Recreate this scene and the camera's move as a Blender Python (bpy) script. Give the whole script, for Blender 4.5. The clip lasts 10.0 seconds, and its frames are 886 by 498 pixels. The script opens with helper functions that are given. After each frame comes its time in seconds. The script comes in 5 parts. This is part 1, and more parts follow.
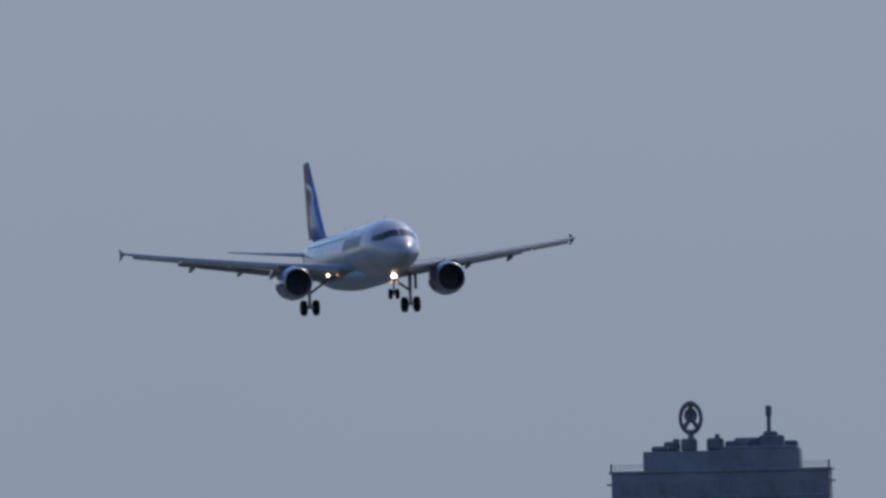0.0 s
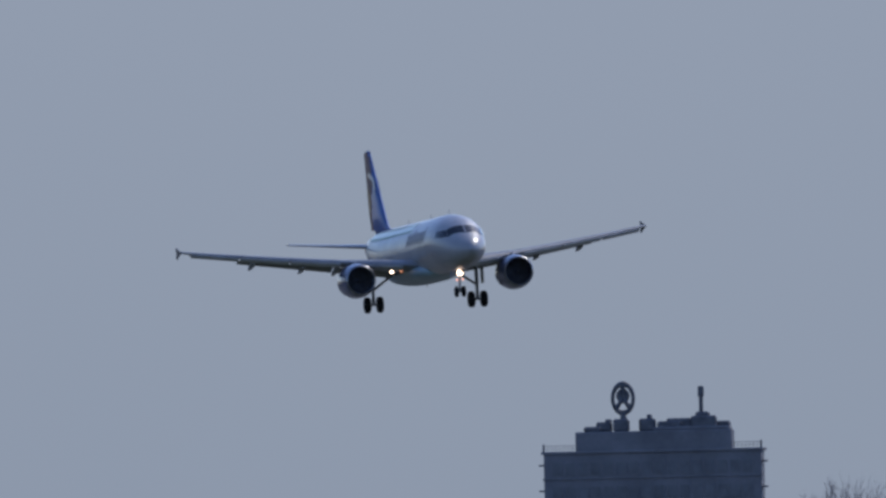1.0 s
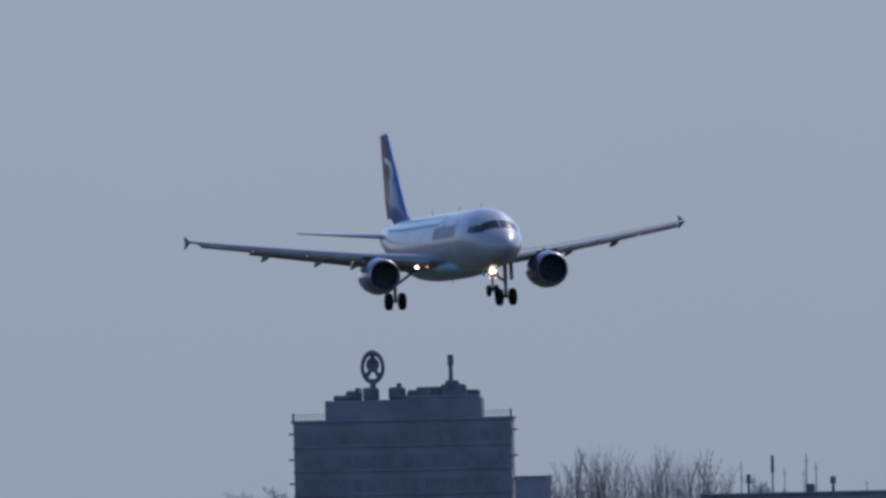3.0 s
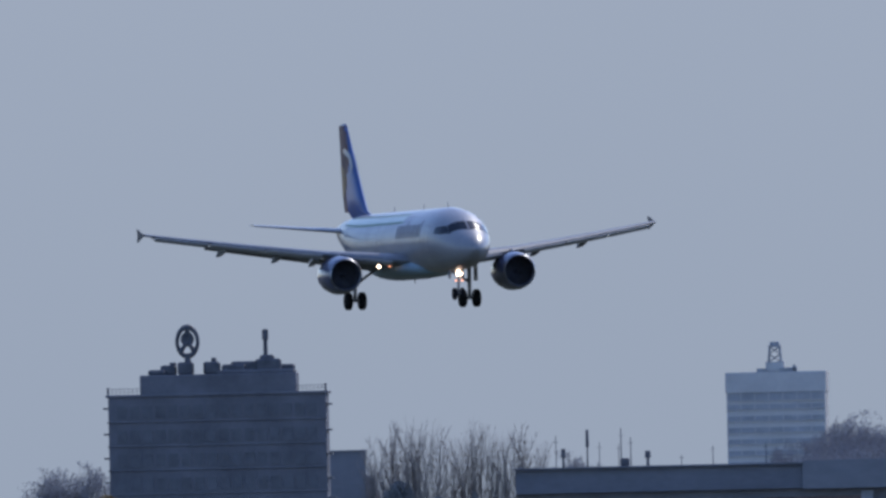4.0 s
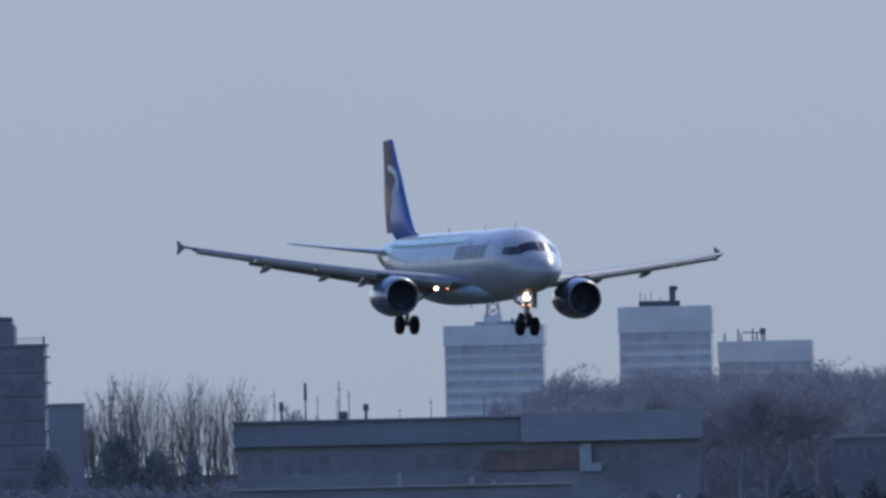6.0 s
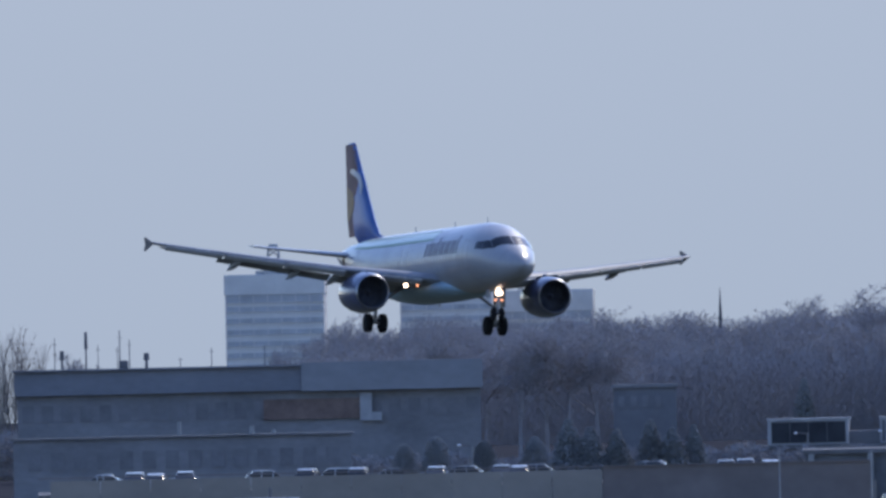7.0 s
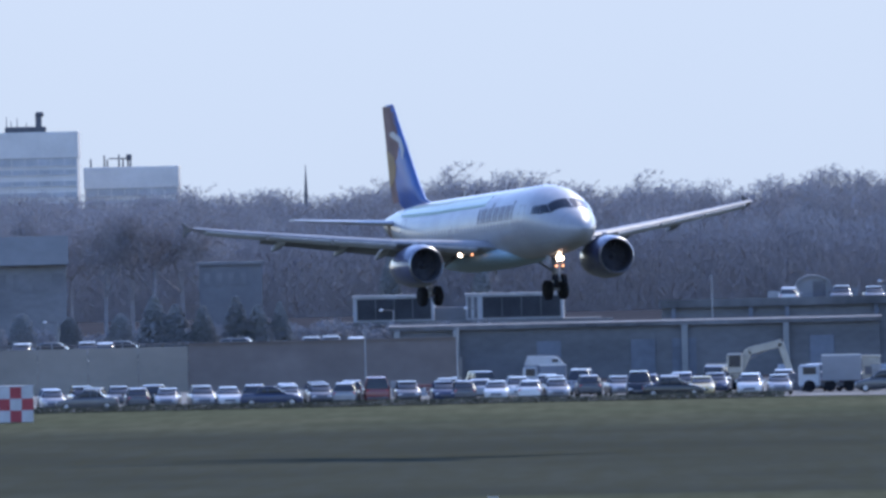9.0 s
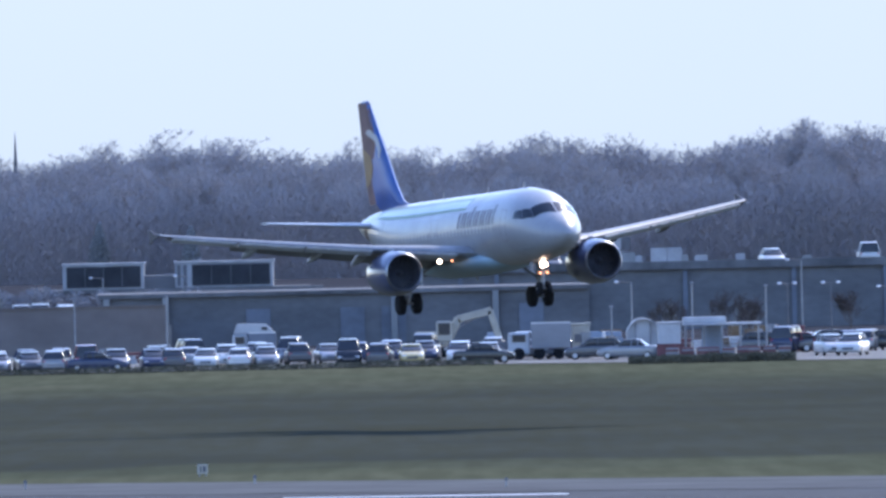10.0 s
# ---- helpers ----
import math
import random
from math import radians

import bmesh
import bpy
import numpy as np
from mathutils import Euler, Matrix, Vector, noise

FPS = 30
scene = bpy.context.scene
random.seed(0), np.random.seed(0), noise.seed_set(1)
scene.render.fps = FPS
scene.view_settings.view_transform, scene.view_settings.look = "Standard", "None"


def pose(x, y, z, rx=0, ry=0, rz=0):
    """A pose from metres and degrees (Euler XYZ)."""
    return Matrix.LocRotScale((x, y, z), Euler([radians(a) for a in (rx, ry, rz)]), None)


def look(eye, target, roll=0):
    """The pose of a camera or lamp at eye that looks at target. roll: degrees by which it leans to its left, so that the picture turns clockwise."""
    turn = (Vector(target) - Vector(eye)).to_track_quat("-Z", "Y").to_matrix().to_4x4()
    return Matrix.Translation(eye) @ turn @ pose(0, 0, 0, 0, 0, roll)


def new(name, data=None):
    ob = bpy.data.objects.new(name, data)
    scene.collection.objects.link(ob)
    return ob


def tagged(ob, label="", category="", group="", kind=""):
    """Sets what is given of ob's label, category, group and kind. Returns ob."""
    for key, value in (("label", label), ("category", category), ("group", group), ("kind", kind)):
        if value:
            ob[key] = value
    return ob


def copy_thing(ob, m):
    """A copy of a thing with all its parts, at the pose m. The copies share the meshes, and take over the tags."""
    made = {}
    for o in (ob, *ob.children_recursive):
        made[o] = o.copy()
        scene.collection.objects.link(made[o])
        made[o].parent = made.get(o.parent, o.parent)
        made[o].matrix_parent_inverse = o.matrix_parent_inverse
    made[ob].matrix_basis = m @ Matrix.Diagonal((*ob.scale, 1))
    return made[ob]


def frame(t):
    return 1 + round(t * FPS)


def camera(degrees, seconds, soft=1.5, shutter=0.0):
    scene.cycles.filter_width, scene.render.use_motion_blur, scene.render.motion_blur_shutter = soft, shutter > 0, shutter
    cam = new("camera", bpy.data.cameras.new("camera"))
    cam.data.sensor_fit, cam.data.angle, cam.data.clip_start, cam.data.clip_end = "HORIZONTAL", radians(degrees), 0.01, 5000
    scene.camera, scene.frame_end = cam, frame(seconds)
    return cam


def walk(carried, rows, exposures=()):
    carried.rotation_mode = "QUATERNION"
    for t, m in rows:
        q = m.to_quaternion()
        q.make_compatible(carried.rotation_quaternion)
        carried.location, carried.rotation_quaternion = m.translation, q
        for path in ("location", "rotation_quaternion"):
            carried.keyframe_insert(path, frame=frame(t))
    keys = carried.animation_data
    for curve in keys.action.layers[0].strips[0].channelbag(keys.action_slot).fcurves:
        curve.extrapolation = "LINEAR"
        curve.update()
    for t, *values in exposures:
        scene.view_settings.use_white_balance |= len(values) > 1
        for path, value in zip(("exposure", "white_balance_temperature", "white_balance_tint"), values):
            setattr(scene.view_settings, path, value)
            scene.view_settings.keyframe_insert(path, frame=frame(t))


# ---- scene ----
cam = camera(2.1, 10.0, soft=3.0)
EYE = (0.0, 0.0, 14.0)
PAN = [
    (0.0, -70.516, 12.155),
    (0.5, -68.670, 11.762),
    (1.0, -67.718, 11.277),
    (1.5, -65.832, 10.747),
    (2.0, -63.049, 10.290),
    (3.3, -55.373, 9.454),
    (3.5, -53.862, 9.192),
    (4.0, -49.694, 8.505),
    (4.5, -48.011, 7.914),
    (5.0, -46.619, 7.416),
    (5.5, -43.961, 6.906),
    (6.0, -38.058, 6.301),
    (6.2, -35.327, 5.994),
    (7.3, -27.082, 3.315),
    (7.5, -25.411, 2.966),
    (8.0, -20.297, 1.603),
    (8.5, -16.231, -0.064),
    (9.0, -11.986, -1.487),
    (9.5, -6.585, -2.228),
    (10.0, -0.000, -3.086),
]
FLIGHT = [
    (0.0, -131.83, 1780.0, 35.32, 15.73, 2.54, 0.90),
    (0.5, -125.32, 1753.0, 34.25, 15.89, 2.94, 0.76),
    (1.0, -118.28, 1724.6, 33.45, 15.33, 1.87, 2.14),
    (1.5, -111.93, 1698.5, 32.78, 15.03, 1.56, 2.39),
    (2.0, -105.05, 1670.5, 32.11, 15.27, 1.26, 2.49),
    (3.5, -85.93, 1585.7, 28.94, 16.52, 0.82, 0.68),
    (4.0, -79.45, 1556.9, 27.79, 16.64, 0.30, 0.32),
    (4.5, -73.36, 1529.2, 26.63, 17.02, 0.01, -0.75),
    (5.0, -66.80, 1501.3, 25.27, 17.44, 0.16, -2.64),
    (5.5, -60.62, 1478.0, 23.89, 17.94, 0.22, -2.59),
    (6.0, -54.33, 1466.0, 22.32, 18.27, 0.47, -1.81),
    (7.5, -36.60, 1458.0, 17.32, 19.38, 1.98, -2.85),
    (8.0, -29.42, 1446.0, 15.67, 19.44, 2.34, -2.20),
    (8.5, -22.00, 1419.5, 14.41, 19.08, 2.40, 0.58),
    (9.0, -14.04, 1393.6, 13.10, 18.44, 2.21, 1.50),
    (9.5, -6.64, 1359.4, 12.06, 17.56, 2.47, 1.74),
    (10.0, 1.48, 1329.1, 10.82, 17.61, 2.04, 2.06),
]


def aim(az, el, d=1000.0):
    """The point d metres out on a bearing and a height angle, in thousandths."""
    return (EYE[0] + d * az / 1000, EYE[1] + d, EYE[2] + d * el / 1000)


walk(cam, [(t, look(EYE, aim(az, el), -1.3)) for t, az, el in PAN],
     exposures=[(0.0, -0.08), (2.0, 0.04), (3.5, 0.15), (4.5, 0.28), (6.0, 0.38), (7.5, 0.70), (8.0, 0.85), (8.5, 1.03),
                (9.0, 1.18), (9.5, 1.30), (10.0, 1.40)])

# ---- light ----
SUN_AZ, SUN_EL = 28.0, 40.0
world = bpy.data.worlds.new("sky")
scene.world = world
world.use_nodes = True
wn = world.node_tree.nodes
sky = wn.new("ShaderNodeTexSky")
sky.sky_type, sky.sun_disc = "NISHITA", False
sky.sun_elevation, sky.sun_rotation = radians(SUN_EL), radians(SUN_AZ)
sky.air_density, sky.dust_density, sky.ozone_density = 1.0, 0.6, 3.0
tint = wn.new("ShaderNodeMix")
tint.data_type, tint.blend_type = "RGBA", "MULTIPLY"
tint.inputs["Factor"].default_value = 1.0
tint.inputs["B"].default_value = (0.90, 0.97, 1.24, 1)
world.node_tree.links.new(sky.outputs[0], tint.inputs["A"])
world.node_tree.links.new(tint.outputs["Result"], wn["Background"].inputs[0])
wn["Background"].inputs[1].default_value = 0.15
sun = new("sun", bpy.data.lights.new("sun", "SUN"))
sun.data.energy, sun.data.angle, sun.data.color = 1.5, radians(9.0), (1.0, 0.94, 0.85)
a, e = radians(SUN_AZ), radians(SUN_EL)
sun.matrix_world = look((0, 0, 0), (-math.sin(a) * math.cos(e), -math.cos(a) * math.cos(e), -math.sin(e)))


# ---- materials ----
def mat(name, color, rough=0.6, metal=0.0, scale=1.0, var=0.15, bump=0.0, emit=0.0, second=None, coat=0.0, stretch=(1, 1, 1), rand=0.0, spec=None, thin=0.0):
    m = bpy.data.materials.new(name)
    m.use_nodes = True
    nt = m.node_tree
    n, l = nt.nodes, nt.links
    b = n["Principled BSDF"]
    b.inputs["Roughness"].default_value, b.inputs["Metallic"].default_value = rough, metal
    b.inputs["Coat Weight"].default_value, b.inputs["Coat Roughness"].default_value = coat, 0.1
    b.inputs["Specular IOR Level"].default_value = spec if spec is not None else (0.04 if rough > 0.78 else 0.5)
    if emit:
        b.inputs["Base Color"].default_value = (*color, 1)
        b.inputs["Emission Color"].default_value = (*color, 1)
        b.inputs["Emission Strength"].default_value = emit
        return m
    co = n.new("ShaderNodeTexCoord")
    mp = n.new("ShaderNodeMapping")
    mp.inputs["Scale"].default_value = stretch
    l.new(co.outputs["Object"], mp.inputs[0])
    n1, n2 = n.new("ShaderNodeTexNoise"), n.new("ShaderNodeTexNoise")
    n1.inputs["Scale"].default_value, n1.inputs["Detail"].default_value = scale, 6
    n2.inputs["Scale"].default_value, n2.inputs["Detail"].default_value = scale * 9, 4
    l.new(mp.outputs[0], n1.inputs["Vector"])
    l.new(mp.outputs[0], n2.inputs["Vector"])
    mix = n.new("ShaderNodeMix")
    mix.data_type = "RGBA"
    other = second or tuple(max(0.0, c * (1 - 2 * var)) for c in color)
    first = color if second else tuple(min(1.0, c * (1 + var)) for c in color)
    mix.inputs["A"].default_value, mix.inputs["B"].default_value = (*first, 1), (*other, 1)
    add = n.new("ShaderNodeMath")
    add.operation = "MULTIPLY_ADD"
    add.inputs[1].default_value = 0.35
    l.new(n2.outputs["Fac"], add.inputs[0])
    l.new(n1.outputs["Fac"], add.inputs[2])
    ramp = n.new("ShaderNodeMapRange")
    ramp.inputs["From Min"].default_value, ramp.inputs["From Max"].default_value = 0.45, 0.95
    l.new(add.outputs[0], ramp.inputs["Value"])
    l.new(ramp.outputs[0], mix.inputs["Factor"])
    col = mix.outputs["Result"]
    if rand:
        oi, hv, mr = n.new("ShaderNodeObjectInfo"), n.new("ShaderNodeHueSaturation"), n.new("ShaderNodeMapRange")
        mr.inputs["To Min"].default_value, mr.inputs["To Max"].default_value = 1 - rand, 1 + rand
        l.new(oi.outputs["Random"], mr.inputs["Value"])
        l.new(mr.outputs[0], hv.inputs["Value"])
        l.new(col, hv.inputs["Color"])
        col = hv.outputs["Color"]
    l.new(col, b.inputs["Base Color"])
    if thin:
        # thin twigs and leaves let light through
        tr, ms = n.new("ShaderNodeBsdfTranslucent"), n.new("ShaderNodeMixShader")
        l.new(col, tr.inputs["Color"])
        ms.inputs[0].default_value = thin
        l.new(b.outputs[0], ms.inputs[1])
        l.new(tr.outputs[0], ms.inputs[2])
        l.new(ms.outputs[0], n["Material Output"].inputs["Surface"])
    if bump:
        bp = n.new("ShaderNodeBump")
        bp.inputs["Strength"].default_value, bp.inputs["Distance"].default_value = bump, 0.05
        l.new(add.outputs[0], bp.inputs["Height"])
        l.new(bp.outputs[0], b.inputs["Normal"])
    return m


PAINT_WHITE = mat("white_aircraft_paint", (0.30, 0.296, 0.305), 0.45, 0, 0.5, 0.10, coat=0.3)
PAINT_GREY = mat("grey_wing_paint", (0.24, 0.248, 0.265), 0.5, 0, 0.8, 0.15, coat=0.0)
PAINT_BLUE = mat("blue_tail_paint", (0.012, 0.070, 0.26), 0.42, 0, 0.5, 0.12, coat=0.1)
SLAT = mat("pale_slat_paint", (0.42, 0.425, 0.44), 0.4, 0.0, 0.8, 0.12, coat=0.3)
NACELLE = mat("navy_nacelle_paint", (0.065, 0.075, 0.135), 0.36, 0, 0.7, 0.12, coat=0.6)
PAINT_GOLD = mat("gold_paint", (0.24, 0.14, 0.06), 0.5, 0, 0.8, 0.1, spec=0.2)
PAINT_GREEN = mat("green_stripe_paint", (0.22, 0.30, 0.20), 0.5, 0, 0.8, 0.06)
PAINT_MINT = mat("pale_green_band_paint", (0.42, 0.49, 0.40), 0.4, 0, 0.8, 0.06, coat=0.3)
PAINT_SKY = mat("sky_blue_belly_paint", (0.27, 0.39, 0.46), 0.45, 0, 0.8, 0.1, coat=0.1)
RUDDER = mat("dark_brown_gold_paint", (0.14, 0.07, 0.07), 0.55, 0, 0.6, 0.25, spec=0.2)
FENCE = mat("dark_navy_tip_paint", (0.03, 0.033, 0.05), 0.5, 0, 1, 0.1, spec=0.2)
LETTER = mat("dark_letter_paint", (0.11, 0.095, 0.12), 0.5, 0, 1, 0.1)
COCKPIT = mat("cockpit_glass", (0.012, 0.014, 0.018), 0.12, 0, 1, 0.1, spec=0.3)
BARE = mat("polished_metal", (0.34, 0.345, 0.37), 0.4, 1.0, 2, 0.06)
TURBINE = mat("dark_fan_metal", (0.10, 0.10, 0.115), 0.6, 0.6, 2, 0.2)
STRUT = mat("grey_strut_metal", (0.3, 0.3, 0.32), 0.4, 0.6, 2, 0.15)
RUBBER = mat("black_rubber", (0.018, 0.018, 0.02), 0.8, 0, 4, 0.2)
LAMP_WARM = mat("landing_lamp_glow", (1.0, 0.40, 0.2), 0.3, emit=1.8)
LAMP_HOT = mat("landing_lamp_core", (1.0, 0.76, 0.58), 0.3, emit=6.0)


def grass_material():
    """Mown grass: yellow-green strips by the pavement and the car park, duller growth between them, streaked by mowing."""
    m = bpy.data.materials.new("airfield_grass")
    m.use_nodes = True
    nt = m.node_tree
    n, l = nt.nodes, nt.links
    b = n["Principled BSDF"]
    b.inputs["Roughness"].default_value, b.inputs["Specular IOR Level"].default_value = 0.95, 0.0
    geo, sep = n.new("ShaderNodeNewGeometry"), n.new("ShaderNodeSeparateXYZ")
    l.new(geo.outputs["Position"], sep.inputs[0])

    def noisy(scale, stretch, detail):
        mp, t = n.new("ShaderNodeMapping"), n.new("ShaderNodeTexNoise")
        mp.inputs["Scale"].default_value = stretch
        t.inputs["Scale"].default_value, t.inputs["Detail"].default_value = scale, detail
        l.new(geo.outputs["Position"], mp.inputs[0])
        l.new(mp.outputs[0], t.inputs["Vector"])
        return t.outputs["Fac"]

    def math_node(op, a, c):
        t = n.new("ShaderNodeMath")
        t.operation = op
        for k, v in enumerate((a, c)):
            if isinstance(v, float):
                t.inputs[k].default_value = v
            else:
                l.new(v, t.inputs[k])
        return t.outputs[0]

    def step(v, lo, hi):
        t = n.new("ShaderNodeMapRange")
        t.interpolation_type = "SMOOTHSTEP"
        t.inputs["From Min"].default_value, t.inputs["From Max"].default_value = lo, hi
        l.new(v, t.inputs["Value"])
        return t.outputs[0]

    y = math_node("ADD", sep.outputs["Y"], math_node("MULTIPLY", noisy(0.05, (1, .4, 1), 6), 110.0))
    far, near = step(y, 1560.0, 1760.0), step(y, 1245.0, 1195.0)
    lush = math_node("MAXIMUM", far, near)
    streak = noisy(0.03, (1.3, .55, 1), 8)
    fine = step(noisy(.7, (1, .04, 1), 5), .28, .72)

    def blend(fac, a, c):
        t = n.new("ShaderNodeMix")
        t.data_type = "RGBA"
        l.new(fac, t.inputs["Factor"])
        for key, v in (("A", a), ("B", c)):
            if isinstance(v, tuple):
                t.inputs[key].default_value = (*v, 1)
            else:
                l.new(v, t.inputs[key])
        return t.outputs["Result"]

    dull = blend(step(streak, .3, .7), (0.049, 0.053, 0.043), (0.062, 0.066, 0.052))
    green = blend(step(streak, .35, .7), (0.084, 0.090, 0.056), (0.108, 0.108, 0.068))
    l.new(blend(math_node("MULTIPLY", fine, .45), blend(lush, dull, green), (0.05, 0.05, 0.03)), b.inputs["Base Color"])
    return m


GRASS = grass_material()
CONCRETE = mat("pale_concrete", (0.26, 0.26, 0.255), 0.85, 0, 0.3, 0.12, 0.2)
WALL_TAN = mat("stained_concrete_wall", (0.255, 0.23, 0.20), 0.9, 0, 0.08, 0.12, 0.1, stretch=(1, 1, 1.5))
WALL_BROWN = mat("dark_brown_wall", (0.19, 0.165, 0.155), 0.9, 0, 0.08, 0.15, 0.1, stretch=(1, 1, 1.5))
ASPHALT = mat("asphalt", (0.06, 0.06, 0.062), 0.85, 0, 0.4, 0.15, 0.3)
WORN = mat("weathered_shoulder_concrete", (0.135, 0.135, 0.13), 0.9, 0, 0.15, 0.15, 0.2, spec=0.0)
LOT = mat("pale_gravel_lot", (0.20, 0.19, 0.175), 0.9, 0, 0.2, 0.15, 0.3)
LINE_WHITE = mat("white_line_paint", (0.8, 0.8, 0.78), 0.6, 0, 1, 0.08)
TOWER_DARK = mat("dark_slate_cladding", (0.19, 0.185, 0.195), 0.75, 0, 0.2, 0.15, spec=0.2)
TOWER_GLASS = mat("dark_window_glass", (0.15, 0.15, 0.16), 0.4, 0, 0.5, 0.2, spec=0.25)
TOWER_WHITE = mat("white_facade_panels", (0.64, 0.60, 0.55), 0.6, 0, 0.15, 0.08)
TOWER_BAND = mat("grey_window_band", (0.38, 0.38, 0.39), 0.3, 0, 0.3, 0.15)
METAL_DARK = mat("dark_weathered_metal", (0.12, 0.12, 0.13), 0.6, 0.4, 1, 0.2)
BARK = mat("bare_bark", (0.32, 0.305, 0.315), 0.9, 0, 2, 0.12, rand=0.1, thin=0.1)
BARK_PALE = mat("pale_bark", (0.30, 0.275, 0.26), 0.9, 0, 2, 0.2, rand=0.15, thin=0.3)
CONIFER = mat("dark_evergreen", (0.25, 0.25, 0.25), 0.9, 0, 1.5, 0.1, rand=0.1, thin=0.05)


# ---- mesh helpers ----
def part(name, bm, material, parent=None, label="", smooth=False):
    me = bpy.data.meshes.new(name)
    bmesh.ops.recalc_face_normals(bm, faces=bm.faces)
    if smooth:
        for f in bm.faces:
            f.smooth = True
    bm.to_mesh(me)
    bm.free()
    me.materials.append(material)
    if smooth:
        me.set_sharp_from_angle(angle=radians(38))
    ob = new(name, me)
    if parent:
        ob.parent = parent
    if label:
        tagged(ob, label)
    return ob


def empty(name, label, category, group="", at=None):
    ob = new(name)
    if at is not None:
        ob.matrix_world = at
    return tagged(ob, label, category, group)


def add_box(bm, c, s, bevel=0.0, m=None):
    """A box with its centre c and size s; bevel rounds its edges."""
    mx = (m or Matrix()) @ Matrix.LocRotScale(c, None, s)
    vs = bmesh.ops.create_cube(bm, size=1.0, matrix=mx)["verts"]
    if bevel:
        es = {e for v in vs for e in v.link_edges}
        bmesh.ops.bevel(bm, geom=list(es), offset=bevel, segments=1, affect="EDGES")
    return bm


def box(c, s, bevel=0.0):
    return add_box(bmesh.new(), c, s, bevel)


def add_tube(bm, p, q, r0, r1=None, n=8, cap=True):
    p, q = Vector(p), Vector(q)
    ax = q - p
    mx = Matrix.Translation((p + q) / 2) @ ax.to_track_quat("Z", "Y").to_matrix().to_4x4()
    bmesh.ops.create_cone(bm, cap_ends=cap, segments=n, radius1=r0, radius2=r0 if r1 is None else r1, depth=ax.length, matrix=mx)
    return bm


def tube(p, q, r0, r1=None, n=8):
    return add_tube(bmesh.new(), p, q, r0, r1, n)


def loft(rings, close=True, cap=True):
    """Skin a list of rings of points, all of one length."""
    bm = bmesh.new()
    vs = [[bm.verts.new(p) for p in r] for r in rings]
    n = len(rings[0])
    for a, b in zip(vs, vs[1:]):
        for i in range(n if close else n - 1):
            j = (i + 1) % n
            bm.faces.new((a[i], a[j], b[j], b[i]))
    if cap:
        bm.faces.new(vs[0])
        bm.faces.new(vs[-1])
    bmesh.ops.remove_doubles(bm, verts=bm.verts, dist=1e-4)
    return bm


# ---- ground ----
def strip(name, y0, y1, z, material, label, x0=-2500.0, x1=2500.0, slant=0.0):
    bm = bmesh.new()
    n = max(1, int((x1 - x0) / 250))
    lo = [bm.verts.new((x0 + (x1 - x0) * i / n, y0 + slant * (x0 + (x1 - x0) * i / n), z)) for i in range(n + 1)]
    hi = [bm.verts.new((x0 + (x1 - x0) * i / n, y1 + slant * (x0 + (x1 - x0) * i / n), z)) for i in range(n + 1)]
    for i in range(n):
        bm.faces.new((lo[i], lo[i + 1], hi[i + 1], hi[i]))
    return tagged(part(name, bm, material), label, "ground", kind="structure")


strip("ground", -3000, 6500, 0.0, GRASS, "wide open airfield of yellow-green mown grass", -5000, 5000)
strip("runway", 700, 1062, 0.04, ASPHALT, "dark asphalt runway surface beside the grass", -400, 400, -1.0)
strip("runway_shoulder", 1062, 1103, 0.06, WORN, "pale concrete shoulder along the runway", -400, 400, -1.0)
CITY = mat("dull_brown_grey_ground", (0.055, 0.055, 0.06), 0.95, 0, 0.05, 0.2, spec=0.0)
strip("city_ground", 1962, 4900, 0.06, CITY, "dull brown-grey built-up ground behind the airfield")
bm = bmesh.new()
edge = [(-2500, 1772), (2, 1772), (31, 1736), (120, 1700), (2500, 1700), (2500, 1960), (-2500, 1960)]
bm.faces.new([bm.verts.new((x, y, 0.05)) for x, y in edge])
tagged(part("car_park_ground", bm, LOT), "pale gravel car park under the parked cars", "ground", kind="structure")
tagged(part("runway_line", loft([[(x, 1049 - .5 * x + o, z) for o, z in ((0, .041), (1.6, .041), (1.6, .052), (0, .052))] for x in (-7.2, 5.2)]), LINE_WHITE), "white painted runway marking on concrete", "road marking", kind="structure")


def sky_material():
    m = bpy.data.materials.new("hazy_sky")
    m.use_nodes = True
    nt = m.node_tree
    n, l = nt.nodes, nt.links
    em, co, sep, mr, ns, mix = (n.new(k) for k in ("ShaderNodeEmission", "ShaderNodeTexCoord", "ShaderNodeSeparateXYZ", "ShaderNodeMapRange", "ShaderNodeTexNoise", "ShaderNodeMix"))
    mix.data_type = "RGBA"
    l.new(co.outputs["Object"], sep.inputs[0])
    l.new(co.outputs["Object"], ns.inputs["Vector"])
    ns.inputs["Scale"].default_value, ns.inputs["Detail"].default_value = 0.012, 3
    add = n.new("ShaderNodeMath")
    add.operation = "MULTIPLY_ADD"
    add.inputs[1].default_value = 40.0
    l.new(ns.outputs["Fac"], add.inputs[0])
    l.new(sep.outputs["Z"], add.inputs[2])
    mr.inputs["From Min"].default_value, mr.inputs["From Max"].default_value = 20, 160
    l.new(add.outputs[0], mr.inputs["Value"])
    l.new(mr.outputs[0], mix.inputs["Factor"])
    mix.inputs["A"].default_value, mix.inputs["B"].default_value = (0.268, 0.318, 0.410, 1), (0.295, 0.345, 0.440, 1)
    l.new(mix.outputs["Result"], em.inputs["Color"])
    l.new(em.outputs[0], n["Material Output"].inputs["Surface"])
    return m


